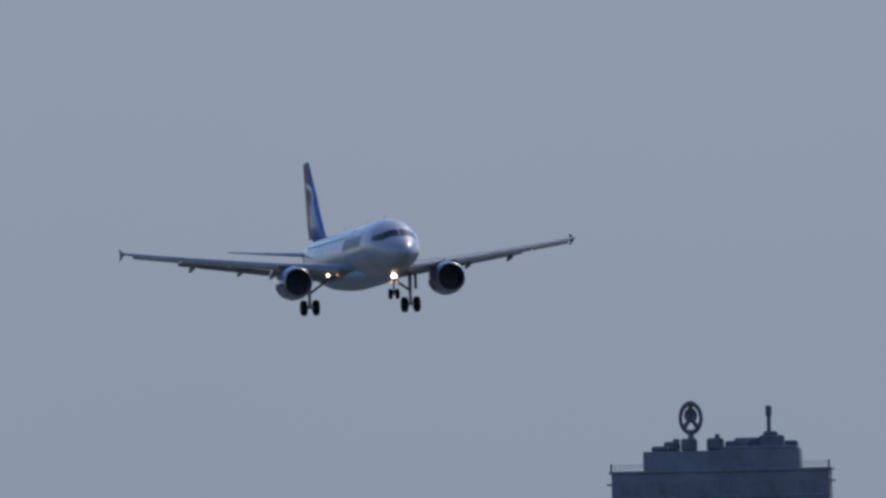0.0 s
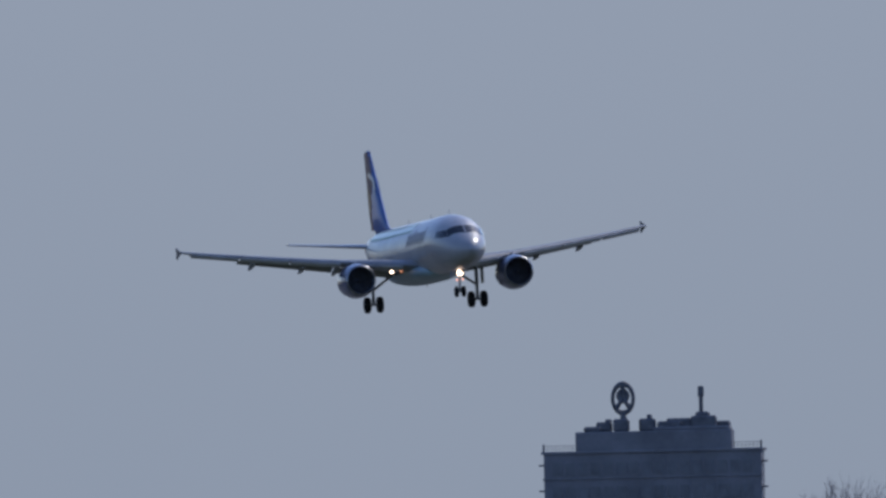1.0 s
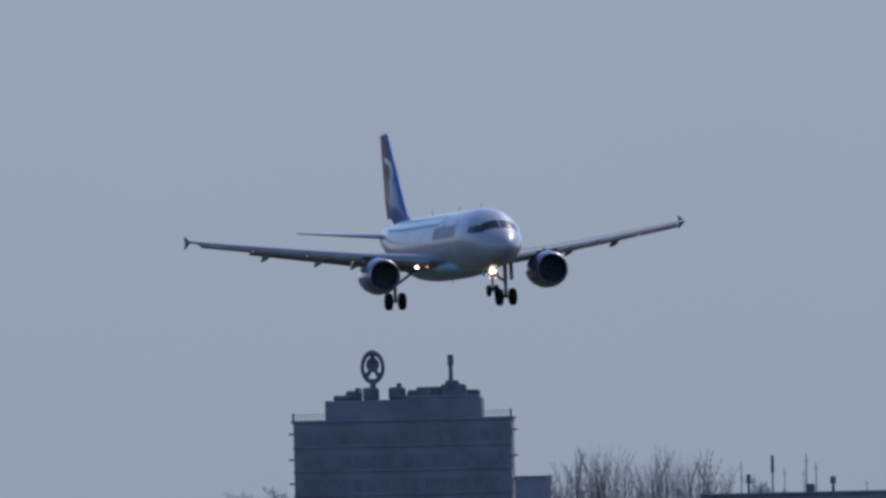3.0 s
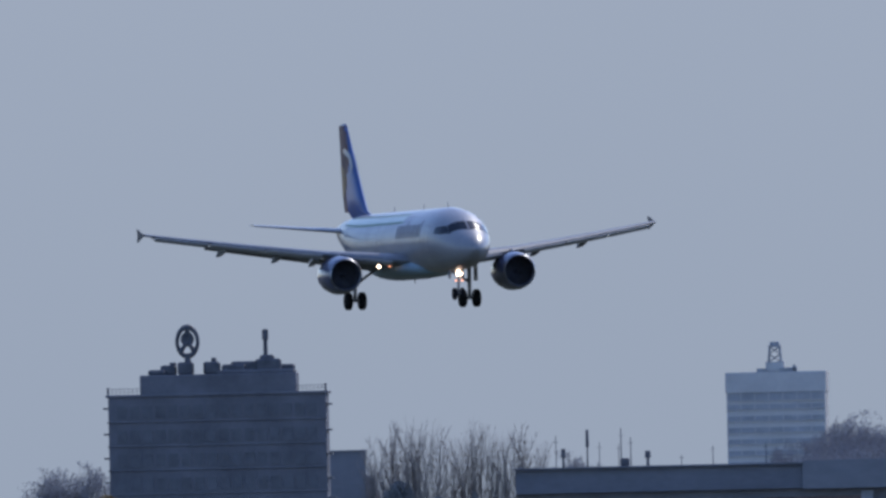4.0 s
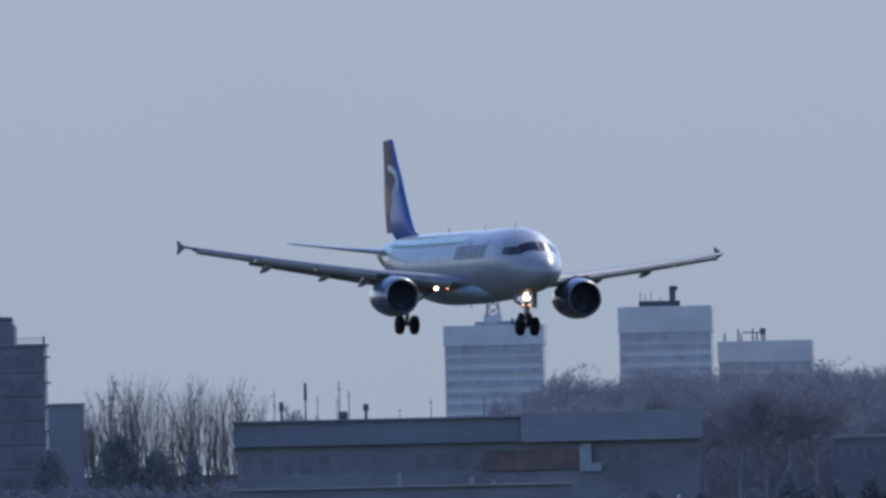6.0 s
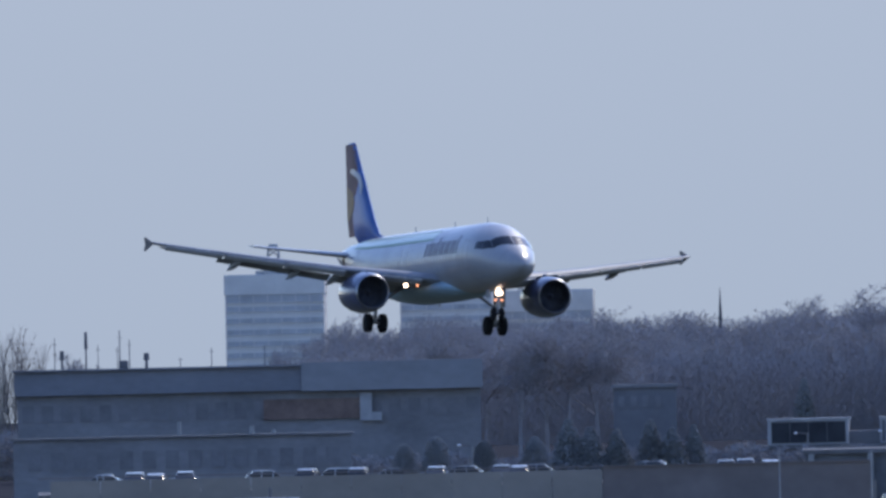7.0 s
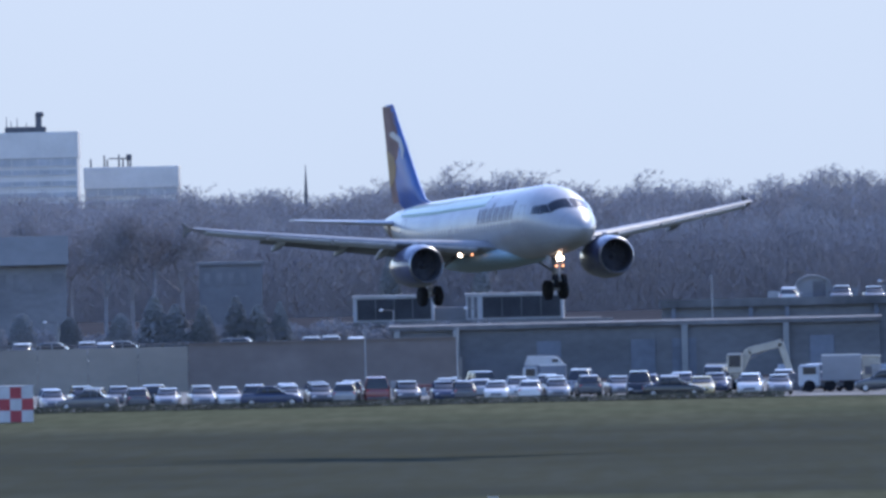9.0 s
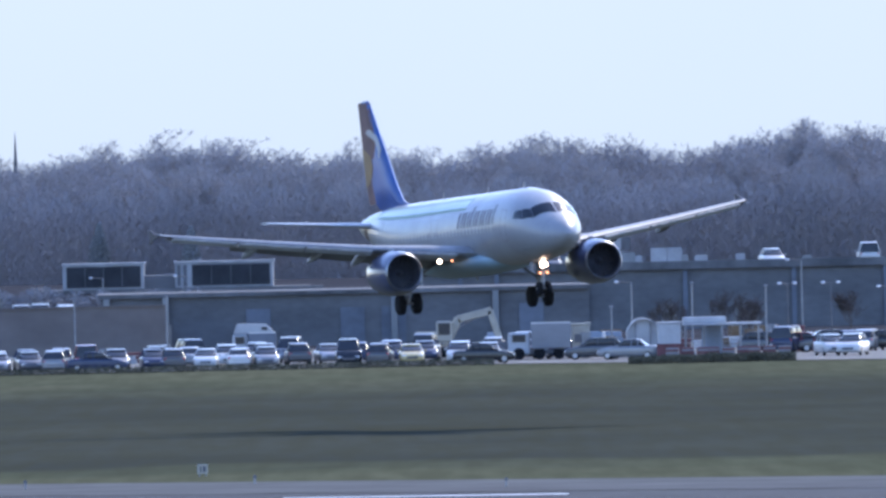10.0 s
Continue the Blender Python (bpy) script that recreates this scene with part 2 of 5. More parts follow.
tagged(part("backdrop", box((-150, 4960, 67), (1500, 4, 136)), sky_material()), "plain hazy blue-grey sky near the horizon", "sky", kind="structure")

# ---- the airliner ----
TOPZ = [(0, -.7), (.12, -.47), (.4, -.2), (1, .18), (1.75, .52), (2.75, 1.1), (3.4, 1.43), (4, 1.65), (5, 1.9), (6.5, 2.07), (25, 2.07), (30, 2.03), (34, 1.8), (36.5, 1.5), (37.57, 1.3)]
BOTZ = [(0, -.7), (.12, -.92), (.4, -1.15), (1, -1.45), (2, -1.7), (3, -1.86), (4, -1.96), (5, -2.02), (6.5, -2.07), (24, -2.07), (27, -1.75), (31, -.9), (35, .15), (37, .8), (37.57, 1.05)]
WIDE = [(0, 0.02), (.12, .27), (.4, .56), (1, .94), (2, 1.36), (3, 1.63), (4, 1.81), (5, 1.92), (6.5, 1.975), (25, 1.975), (29, 1.7), (33, 1.05), (36, .5), (37.57, .16)]


def lerp(tab, x):
    for (a, p), (b, q) in zip(tab, tab[1:]):
        if x <= b:
            return p + (q - p) * (x - a) / (b - a)
    return tab[-1][1]


def hull(dx, ang, out=0.0):
    """A point on the fuselage dx metres behind the nose; ang from the top (degrees), positive towards the right wing."""
    t, b, w = lerp(TOPZ, dx), lerp(BOTZ, dx), lerp(WIDE, dx)
    c, h, a = (t + b) / 2 - 0.1, (t - b) / 2, radians(ang)
    return Vector((17.7 - dx, -(w + out) * math.sin(a), c + (h + out) * math.cos(a)))


def hull_patch(c, n=6, lift=0.018):
    """A thin curved panel on the fuselage with corners (dx, ang)."""
    bm = bmesh.new()
    layers = []
    for out in (lift, -0.02):
        g = []
        for i in range(n + 1):
            row = []
            for j in range(n + 1):
                u, v = i / n, j / n
                p = [(c[0][k] * (1 - u) + c[1][k] * u) * (1 - v) + (c[3][k] * (1 - u) + c[2][k] * u) * v for k in (0, 1)]
                row.append(bm.verts.new(hull(p[0], p[1], out)))
            g.append(row)
        layers.append(g)
    for g in layers:
        for i in range(n):
            for j in range(n):
                bm.faces.new((g[i][j], g[i + 1][j], g[i + 1][j + 1], g[i][j + 1]))
    a, b = layers
    rim = [(i, 0) for i in range(n)] + [(n, j) for j in range(n)] + [(i, n) for i in range(n, 0, -1)] + [(0, j) for j in range(n, 0, -1)]
    for (i, j), (k, m) in zip(rim, rim[1:] + rim[:1]):
        bm.faces.new((a[i][j], a[k][m], b[k][m], b[i][j]))
    return bm


FOIL = [(0, 0), (.02, .022), (.08, .045), (.2, .06), (.4, .062), (.65, .045), (.85, .02), (1, .002), (1, -.002), (.85, -.008), (.65, -.022), (.4, -.04), (.2, -.042), (.08, -.03), (.02, -.014)]


def wing_loft(secs):
    """Sections of (le_x, y, z, chord, thickness, twist degrees)."""
    rings = []
    for x, y, z, c, k, tw in secs:
        s, co = math.sin(radians(tw)), math.cos(radians(tw))
        rings.append([(x - c * (p * co + q * k * s), y, z + c * (q * k * co - p * s)) for p, q in FOIL])
    return loft(rings)


FIN_HALF = ((0, 0), (.05, .5), (.2, .9), (.45, 1.0), (.75, .85), (1, .62))
RUDDER_HALF = ((0, .98), (.5, .5), (1, .05))


def fin_loft(secs, half):
    """Upright sections of (le_x, z, chord, half thickness) with one half of the profile given."""
    return loft([[(x - c * p, q * h, z) for p, q in half] + [(x - c * p, -q * h, z) for p, q in reversed(half) if q > 0] for x, z, c, h in secs])


def fin_patch(rows, side, lift):
    """A thin panel on one side of the tail: rows of (z, from, to), as shares of the width from the trailing edge."""
    layers = []
    for out in (lift, -.01):
        g = []
        for z, u0, u1 in rows:
            f = (z - 3.1) / 4.65
            le, te = -12.6 - 4.0 * f, -18.11 - .64 * f
            chord, thick = 3.9 - 2.5 * f, .28 - .15 * f
            row = []
            for i in range(9):
                x = te + (u0 + (u1 - u0) * i / 8) * (le - te)
                p = (le - x) / chord
                h = thick * lerp(FIN_HALF, max(0, p)) if p <= 1 else thick * (.62 - .6 * min(1, (p - 1) * chord / (1.6 - .88 * f)))
                row.append((x, side * (max(0, h) + out), z))
            g.append(row)
        layers.append(g)
    a, b = layers
    return loft([p + q[::-1] for p, q in zip(a, b)])


def wing_z(y):
    return -1.3 + 0.118 * (y - 1.9) + 0.0016 * (y - 1.9) ** 2


def wing_le(y):
    return 5.9 - 0.56 * (y - 1.9)


def wing_te(y):
    return -0.7 - 0.02 * (y - 1.9) if y < 6.4 else -0.8 - 0.31 * (y - 6.4)


def wheel_bm(r, w, n=20):
    rings = []
    for x, q in ((-.5, .55), (-.5, .82), (-.38, .96), (-.2, 1), (.2, 1), (.38, .96), (.5, .82), (.5, .55)):
        rings.append([(r * q * math.cos(2 * math.pi * i / n), w * x, r * q * math.sin(2 * math.pi * i / n)) for i in range(n)])
    return loft(rings)


def build_airliner():
    jet = empty("airliner", "white twin-engine passenger airliner with blue tail, landing gear down", "airplane")
    n = 40
    stations = [0, .05, .12, .25, .4, .7, 1, 1.35, 1.75, 2.2, 2.75, 3.4, 4, 4.5, 5, 5.7, 6.5, 10, 15, 20, 24, 25, 26, 27, 28.5, 30, 31, 32, 33, 34, 35, 36, 36.5, 37, 37.57]
    part("fuselage", loft([[hull(dx, 360 * i / n) for i in range(n)] for dx in stations]), PAINT_WHITE, jet, "glossy white fuselage", True)
    for d in (1.28, 6.6, 11.2, 16.4, 21.5, 26.6):
        part("skin_joint", loft([[hull(d + o, 360 * i / n, .006) for i in range(n)] for o in (0, .035)], cap=False), PAINT_GREY, jet, "fine grey skin joint", True)
    part("belly_strake", hull_patch([(2.6, 128), (4.6, 128), (4.6, 133), (2.6, 133)], 3, .01), PAINT_GREY, jet)
    # belly fairing
    rings = []
    for x, w, h in ((8.6, .3, .1), (7.4, 1.2, .25), (5.5, 1.95, .42), (2, 2.2, .5), (-2.5, 2.15, .5), (-4.5, 1.7, .35), (-6, .5, .1)):
        rings.append([(x, w * math.cos(2 * math.pi * i / 24), -1.75 + (h + .25) * math.sin(2 * math.pi * i / 24)) for i in range(24)])
    part("belly_fairing", loft(rings), PAINT_SKY, jet, "pale sky-blue belly fairing", True)
    for s in (1, -1):
        for c in (((1.78, 2), (2.75, 2), (3.06, 43.5), (2.34, 54)), ((2.36, 55), (3.08, 44.5), (3.66, 54), (3.22, 69)), ((3.24, 70), (3.69, 55), (4.3, 61), (4.3, 75))):
            part("cockpit_window", hull_patch([(d, a * s) for d, a in c], 6, 0.012), COCKPIT, jet, "dark cockpit window pane", True)
        for d in [7.6 + 0.62 * i for i in range(36)]:
            part("cabin_window", hull_patch([(d, 86 * s), (d + .24, 86 * s), (d + .24, 95 * s), (d, 95 * s)], 2, 0.006), TOWER_BAND, jet)
        for d in (5.3, 28.2):
            part("cabin_door", hull_patch([(d, 62 * s), (d + .82, 62 * s), (d + .82, 112 * s), (d, 112 * s)], 5, 0.008), PAINT_WHITE, jet, "", True)
            for a0, a1, d0, d1 in ((61.5, 62.2, d, d + .84), (112, 112.7, d, d + .84), (62, 112, d - .03, d + .01), (62, 112, d + .81, d + .85)):
                part("door_seam", hull_patch([(d0, a0 * s), (d1, a0 * s), (d1, a1 * s), (d0, a1 * s)], 4, 0.012), LETTER, jet)
        for d in (17.5, 18.6):
            part("overwing_exit", hull_patch([(d, 66 * s), (d + .5, 66 * s), (d + .5, 92 * s), (d, 92 * s)], 4, 0.009), PAINT_WHITE, jet, "small overwing exit")
        # sweeping stripes of pale green and blue
        part("stripe", hull_patch([(13.2, 30 * s), (29.5, 28 * s), (29.5, 33 * s), (13.2, 34 * s)], 10, 0.01), PAINT_GREEN, jet, "thin green stripe on the fuselage", True)
        part("band", hull_patch([(13.2, 34 * s), (30.0, 33 * s), (30.5, 50 * s), (13.2, 50 * s)], 10, 0.008), PAINT_MINT, jet, "pale green band on the fuselage", True)
        part("stripe", hull_patch([(13.2, 50 * s), (30.5, 50 * s), (30.5, 57 * s), (13.2, 55 * s)], 10, 0.01), PAINT_GREEN, jet, "thin green stripe on the fuselage", True)
        part("tail_patch", hull_patch([(33.0, 62 * s), (34.3, 62 * s), (34.3, 118 * s), (33.0, 118 * s)], 4, 0.012), RUDDER, jet, "dark brown patch under the tailplane", True)
        # lettering as plain bars
        for k in range(12):
            d = 7.3 + .56 * k
            top = 52 if k in (0, 7) else 60
            part("letter_bar", hull_patch([(d, top * s), (d + (.4 if k % 2 else .3), top * s), (d + (.4 if k % 2 else .3), 84 * s), (d, 84 * s)], 3, 0.012), LETTER, jet, "dark grey lettering bar")

        # wing, its slats, flaps, fairings and tip fence
        ys = (0.8, 1.9, 4, 6.4, 9, 12, 14.5, 16.3, 16.95)
        wing = part("wing", wing_loft([(wing_le(y), s * y, wing_z(y), (wing_le(y) - wing_te(y)), 1.25 if y < 5 else 1.05, 2.5 - y * .22) for y in ys]), PAINT_GREY, jet, "pale grey swept wing", True)
        for y0, y1 in ((2.6, 5.0), (6.7, 9.9), (10.0, 13.2), (13.3, 16.4)):
            part("slat", wing_loft([(wing_le(y) + .2, s * y, wing_z(y) - .09, .74 - .014 * y, 1.9, 26) for y in (y0, y1)]), SLAT, wing, "extended leading-edge slat", True)
        for y0, y1 in ((2.1, 6.2), (6.5, 13.0)):
            part("flap", wing_loft([(wing_te(y) + .35, s * y, wing_z(y) - .16, 1.2 - .05 * y, 1.1, 24) for y in (y0, y1)]), PAINT_GREY, wing, "lowered trailing-edge flap", True)
        part("aileron", wing_loft([(wing_te(y) + .1, s * y, wing_z(y) - .02, .5, 1, 6) for y in (13.2, 16.2)]), PAINT_GREY, wing, "", True)
        for y in (6.3, 8.6, 12.0):
            rings = []
            for k in range(9):
                f = k / 8
                r = .02 + .24 * math.sin(math.pi * min(1, f * 1.05)) ** .7 if 0 < f < .95 else .02
                x = wing_te(y) + 1.6 - 3.0 * f
                rings.append([(x, s * y + .62 * r * math.cos(2 * math.pi * i / 12), wing_z(y) - .30 - .4 * f * f + r * math.sin(2 * math.pi * i / 12)) for i in range(12)])
            part("flap_fairing", loft(rings), PAINT_GREY, wing, "canoe-shaped flap track fairing", True)
        t = 16.98
        part("tip_fence", loft([[(x, s * (t + o), wing_z(17) + z) for x, z in ((-2.6, 0), (-3.3, .14), (-4.4, .42), (-4.65, .42), (-4.4, 0), (-4.65, -.4), (-4.45, -.41), (-3.3, -.14))] for o in (0, .06)]), FENCE, wing, "dark upright wingtip fence")

        # engine
        ex, ez, ey = 5.85, -2.13, s * 5.75
        eng = part("engine", loft([[(ex + x, ey + 1.03 * r * math.cos(2 * math.pi * i / 32), ez + 1.03 * r * math.sin(2 * math.pi * i / 32)) for i in range(32)] for x, r in ((-.14, 1.05), (-.5, 1.13), (-1.2, 1.2), (-2.2, 1.2), (-3.2, 1.08), (-4.0, .92), (-3.9, .8), (-3.0, .8))], cap=False), NACELLE, jet, "round blue jet engine nacelle", True)
        part("inlet_lip", loft([[(ex + x, ey + 1.03 * r * math.cos(2 * math.pi * i / 32), ez + 1.03 * r * math.sin(2 * math.pi * i / 32)) for i in range(32)] for x, r in ((-.12, 1.04), (-.03, 1.0), (0, .965), (-.03, .93), (-.16, .9))], cap=False), BARE, eng, "polished metal inlet lip", True)
        part("inlet_duct", loft([[(ex + x, ey + 1.03 * r * math.cos(2 * math.pi * i / 32), ez + 1.03 * r * math.sin(2 * math.pi * i / 32)) for i in range(32)] for x, r in ((-.16, .9), (-.6, .86), (-1.3, .87))], cap=False), TURBINE, eng, "dark inlet duct", True)
        fan = part("fan", tube((ex - 1.3, ey, ez), (ex - 1.25, ey, ez), .9, None, 24), TURBINE, eng, "dark fan disc")
        for k in range(18):
            m = Matrix.Translation((ex - 1.05, ey, ez)) @ Matrix.Rotation(2 * math.pi * k / 18, 4, "X") @ Matrix.Translation((0, 0, .55)) @ Matrix.Rotation(radians(38), 4, "Z")
            part("blade", add_box(bmesh.new(), (0, 0, 0), (.03, .22, .7), 0, m), TURBINE, fan)
        part("spinner", tube((ex - 1.1, ey, ez), (ex - .65, ey, ez), .28, .03, 16), TURBINE, eng, "", True)
        part("exhaust_cone", tube((ex - 3.0, ey, ez), (ex - 5.1, ey, ez), .62, .3, 20), BARE, eng, "", True)
        part("pylon", loft([[(x + dx, ey + w, z) for dx, w in ((.0, 0), (-.5, .16), (-3.2, .2), (-4.4, 0), (-3.2, -.2), (-.5, -.16))] for x, z in ((4.6, ez + 1.05), (4.1, wing_z(5.75) + .1))]), PAINT_WHITE, eng, "", True)

        # tailplane
        part("tailplane", wing_loft([(-13.9, s * .3, .85, 3.9, .9, -2), (-15.3, s * 2.7, 1.1, 2.9, .85, -2), (-17.3, s * 6.22, 1.48, 1.45, .8, -2)]), SLAT, jet, "pale grey tailplane", True)

        # main landing gear
        gear = part("main_gear", tube((.15, s * 3.8, -1.2), (.05, s * 3.8, -3.75), .15, .12, 12), STRUT, jet, "extended main landing gear leg", True)
        part("brace", tube((.1, s * 3.75, -2.7), (.1, s * 2.0, -1.5), .09, .09, 8), STRUT, gear, "", True)
        part("torque_link", tube((.35, s * 3.8, -2.6), (.3, s * 3.8, -3.5), .06, .05, 6), STRUT, gear)
        part("axle", tube((.05, s * 3.8 - .6, -3.77), (.05, s * 3.8 + .6, -3.77), .08, .08, 8), STRUT, gear, "", True)
        part("gear_door", box((.2, s * 4.2, -2.1), (1.0, .05, 1.1), .02), PAINT_GREY, gear, "grey gear door")
        for o in (-.46, .46):
            bm = wheel_bm(.58, .42)
            bmesh.ops.translate(bm, verts=bm.verts, vec=(.05, s * 3.8 + o, -3.77))
            w = part("wheel", bm, RUBBER, gear, "black rubber tyre", True)
            part("hub", tube((.05, s * 3.8 + o - .2, -3.77), (.05, s * 3.8 + o + .2, -3.77), .27, None, 14), STRUT, w)
        # wing-root landing lamps
        if s < 0:
            part("landing_lamp", tube((4.05, s * 3.15, -1.62), (4.17, s * 3.15, -1.63), .11, .11, 16), LAMP_HOT, jet, "glowing warm landing lamp")
            part("landing_lamp", tube((4.3, s * 2.5, -1.62), (4.4, s * 2.5, -1.63), .055, .055, 12), LAMP_WARM, jet, "small glowing warm lamp")

    # fin, rudder and the painted emblem
    part("fin", fin_loft([(-9.8, 1.8, 6.0, .05), (-11.6, 2.2, 4.5, .28), (-12.6, 3.1, 3.9, .28), (-16.6, 7.75, 1.4, .13), (-16.85, 7.97, 1.15, .08)], FIN_HALF), PAINT_BLUE, jet, "tall blue tail fin", True)
    part("rudder", fin_loft([(-16.11, 2.2, 1.7, .172), (-16.51, 3.1, 1.6, .172), (-18.01, 7.9, .72, .07)], RUDDER_HALF), RUDDER, jet, "dark brown-gold rudder on the tail fin", True)
    for s in (1, -1):
        part("emblem", fin_patch([(z, 0, lerp(((4.2, .15), (4.8, .58), (5.4, .78), (6.0, .84), (6.6, .90), (7.85, .985)), z)) for z in (4.2, 4.5, 4.8, 5.1, 5.4, 5.7, 6.0, 6.3, 6.6, 7.0, 7.4, 7.85)], s, .012), RUDDER, jet, "dark brown field on the tail fin")
        part("emblem", fin_patch([(z, 0, lerp(((3.2, .08), (3.7, .34), (4.3, .46), (4.9, .42), (5.3, .08)), z)) for z in (3.2, 3.45, 3.7, 4.0, 4.3, 4.6, 4.9, 5.3)], s, .024), PAINT_GOLD, jet, "gold flame shape on the tail fin")
        part("emblem", fin_patch([(z, lerp(((4.7, .80), (5.2, .84), (5.7, .82), (5.95, .62), (6.1, .36), (6.35, .50)), z), lerp(((4.7, .82), (5.2, .94), (5.7, .95), (6.0, .92), (6.35, .70)), z)) for z in (4.7, 4.95, 5.2, 5.45, 5.7, 5.85, 6.0, 6.15, 6.35)], s, .036), PAINT_WHITE, jet, "white crescent on the tail fin")

    # nose gear
    gear = part("nose_gear", tube((12.7, 0, -1.7), (12.55, 0, -3.55), .1, .08, 12), STRUT, jet, "extended nose landing gear leg", True)
    part("drag_brace", tube((12.7, 0, -2.6), (13.9, 0, -1.8), .06, .06, 8), STRUT, gear)
    part("axle", tube((12.55, -.4, -3.6), (12.55, .4, -3.6), .06, .06, 8), STRUT, gear)
    for o in (-.26, .26):
        bm = wheel_bm(.39, .24)
        bmesh.ops.translate(bm, verts=bm.verts, vec=(12.55, o, -3.6))
        part("wheel", bm, RUBBER, gear, "black rubber tyre", True)
    for s in (1, -1):
        part("nose_gear_door", box((12.0, s * .42, -2.35), (.6, .04, .5), .015), PAINT_GREY, gear, "white gear door")
        part("taxi_lamp", tube((12.72, s * .2, -2.75), (12.82, s * .2, -2.76), .055, .055, 12), LAMP_WARM, gear, "small glowing nose-gear lamp")
    part("takeoff_lamp", tube((12.8, 0, -2.3), (12.92, 0, -2.31), .2, .2, 16), LAMP_HOT, gear, "bright glowing nose-gear lamp")
    for x, z in ((10.5, 2.05), (4.0, 2.05), (-4, 2.05)):
        part("antenna", loft([[(x - p * k, q * k, z + h) for p, q in ((0, 0), (.12, .03), (.34, 0), (.12, -.03))] for h, k in ((-.15, 1), (.26, .5))]), PAINT_WHITE, jet, "small blade antenna")
    part("antenna", loft([[(1.0 - p * k, q * k, -2.35 - h) for p, q in ((0, 0), (.12, .03), (.4, 0), (.12, -.03))] for h, k in ((-.05, 1), (.4, .5))]), PAINT_WHITE, jet, "small blade antenna")
    return jet


airliner = build_airliner()

# ---- buildings ----
def on(b, d):
    """East of the camera by the bearing b (thousandths) at d metres north."""
    return d * b / 1000


def block(name, b0, b1, d, depth, z0, z1, material, parent=None, label="", bevel=0.0):
    """A block between two bearings, its flanks lying along them; bevel rounds its edges."""
    bm = loft([[(on(b0, y), y, z0), (on(b1, y), y, z0), (on(b1, y), y, z1), (on(b0, y), y, z1)] for y in (d, d + depth)])
    if bevel:
        bmesh.ops.bevel(bm, geom=list(bm.edges), offset=bevel, segments=1, affect="EDGES")
    return part(name, bm, material, parent, label)


def build_dark_tower():
    d, x0, x1, top = 3000.0, -191.2, -164.1, 22.0
    t = empty("office_tower", "dark slate office tower with a wheel sign on its roof", "building")
    cx, w = (x0 + x1) / 2, x1 - x0
    part("wall", box((cx, d + 3.5, top / 2), (w, 7, top)), TOWER_DARK, t, "dark slate wall")
    part("cornice", box((cx, d + 3.5, top + .1), (w + .6, 7.5, .35), .06), TOWER_DARK, t)
    z = top - 1.2
    while z > 1.5:
        n = 16
        for i in range(n):
            part("window", box((x0 + .9 + (w - 1.8) * (i + .5) / n, d - .03, z - .75), ((w - 1.8) / n - .42, .12, 1.55)), TOWER_GLASS, t)
        part("ledge", box((cx, d - .02, z - 1.95), (w + .3, .3, .2), .04), TOWER_DARK, t)
        z -= 3.0
    # railing round the roof terrace
    for s, a, b in ((-1, x0, x0 + 4.1), (1, x1 - 3.8, x1)):
        bm = bmesh.new()
        add_box(bm, ((a + b) / 2, d + .2, top + 1.0), (b - a, .06, .06))
        add_box(bm, ((a + b) / 2, d + .2, top + .65), (b - a, .04, .04))
        for i in range(9):
            add_box(bm, (a + (b - a) * i / 8, d + .2, top + .62), (.05, .05, .75))
        part("railing", bm, METAL_DARK, t, "thin roof railing")
        part("corner_post", box(((a if s < 0 else b), d + .2, top + .7), (.25, .25, 1.0), .03), METAL_DARK, t)
    ph = part("penthouse", box((-177.5, d + 3.8, top + 1.4), (19.5, 6, 2.5), .12), TOWER_DARK, t, "dark plant storey on the roof")
    part("penthouse_cap", box((-172.8, d + 3.8, top + 2.85), (9.6, 5.4, .5), .15), TOWER_DARK, t)
    for i, (x, w1, h) in enumerate(((-185.2, 2.2, .7), (-183.8, 2.0, 1.25), (-183.3, .8, 1.6), (-181.6, 2.0, 1.6), (-178.4, 2.1, 1.6), (-178.2, .6, 2.1), (-175.6, 3.0, 1.2), (-174.4, 3.2, 1.55), (-172.4, 2.4, 1.3), (-171.3, 3.2, 1.8), (-171.5, 1.8, 2.3), (-169.2, 2.2, 1.1))):
        bm2 = box((x, d + 3 + (i % 3), top + 2.6 + h / 2), (w1, 1.6, h), .22 if w1 > 1.5 else .1)
        part("roof_unit", bm2, METAL_DARK, t)
    # the wheel sign: oval ring with forked spokes on a stand
    c = Vector((-181.4, d + 4, top + 6.75))
    rings = []
    for i in range(40):
        a = 2 * math.pi * i / 40
        r = []
        for k in range(8):
            q = 2 * math.pi * k / 8
            rr = 1 + .19 * math.cos(q)
            r.append((c.x + 1.28 * rr * math.cos(a), c.y + .25 * math.sin(q), c.z + 1.8 * rr * math.sin(a)))
        rings.append(r)
    sign = part("wheel_sign", loft(rings + rings[:1], cap=False), METAL_DARK, t, "dark oval ring sign", True)
    for a in (90, 225, 315):
        q = radians(a)
        part("spoke", tube(c, (c.x + 1.25 * math.cos(q), c.y, c.z + 1.75 * math.sin(q)), .2, .34, 8), METAL_DARK, sign)
    part("sign_panel", loft([[(c.x + .85 * math.cos(2 * math.pi * i / 12), c.y + o, c.z + .3 + .95 * math.sin(2 * math.pi * i / 12)) for i in range(12)] for o in (-.1, .1)]), METAL_DARK, sign)
    part("stand", tube((c.x, c.y, top + 2.5), (c.x, c.y, c.z - 1.7), .55, .35, 8), METAL_DARK, sign)
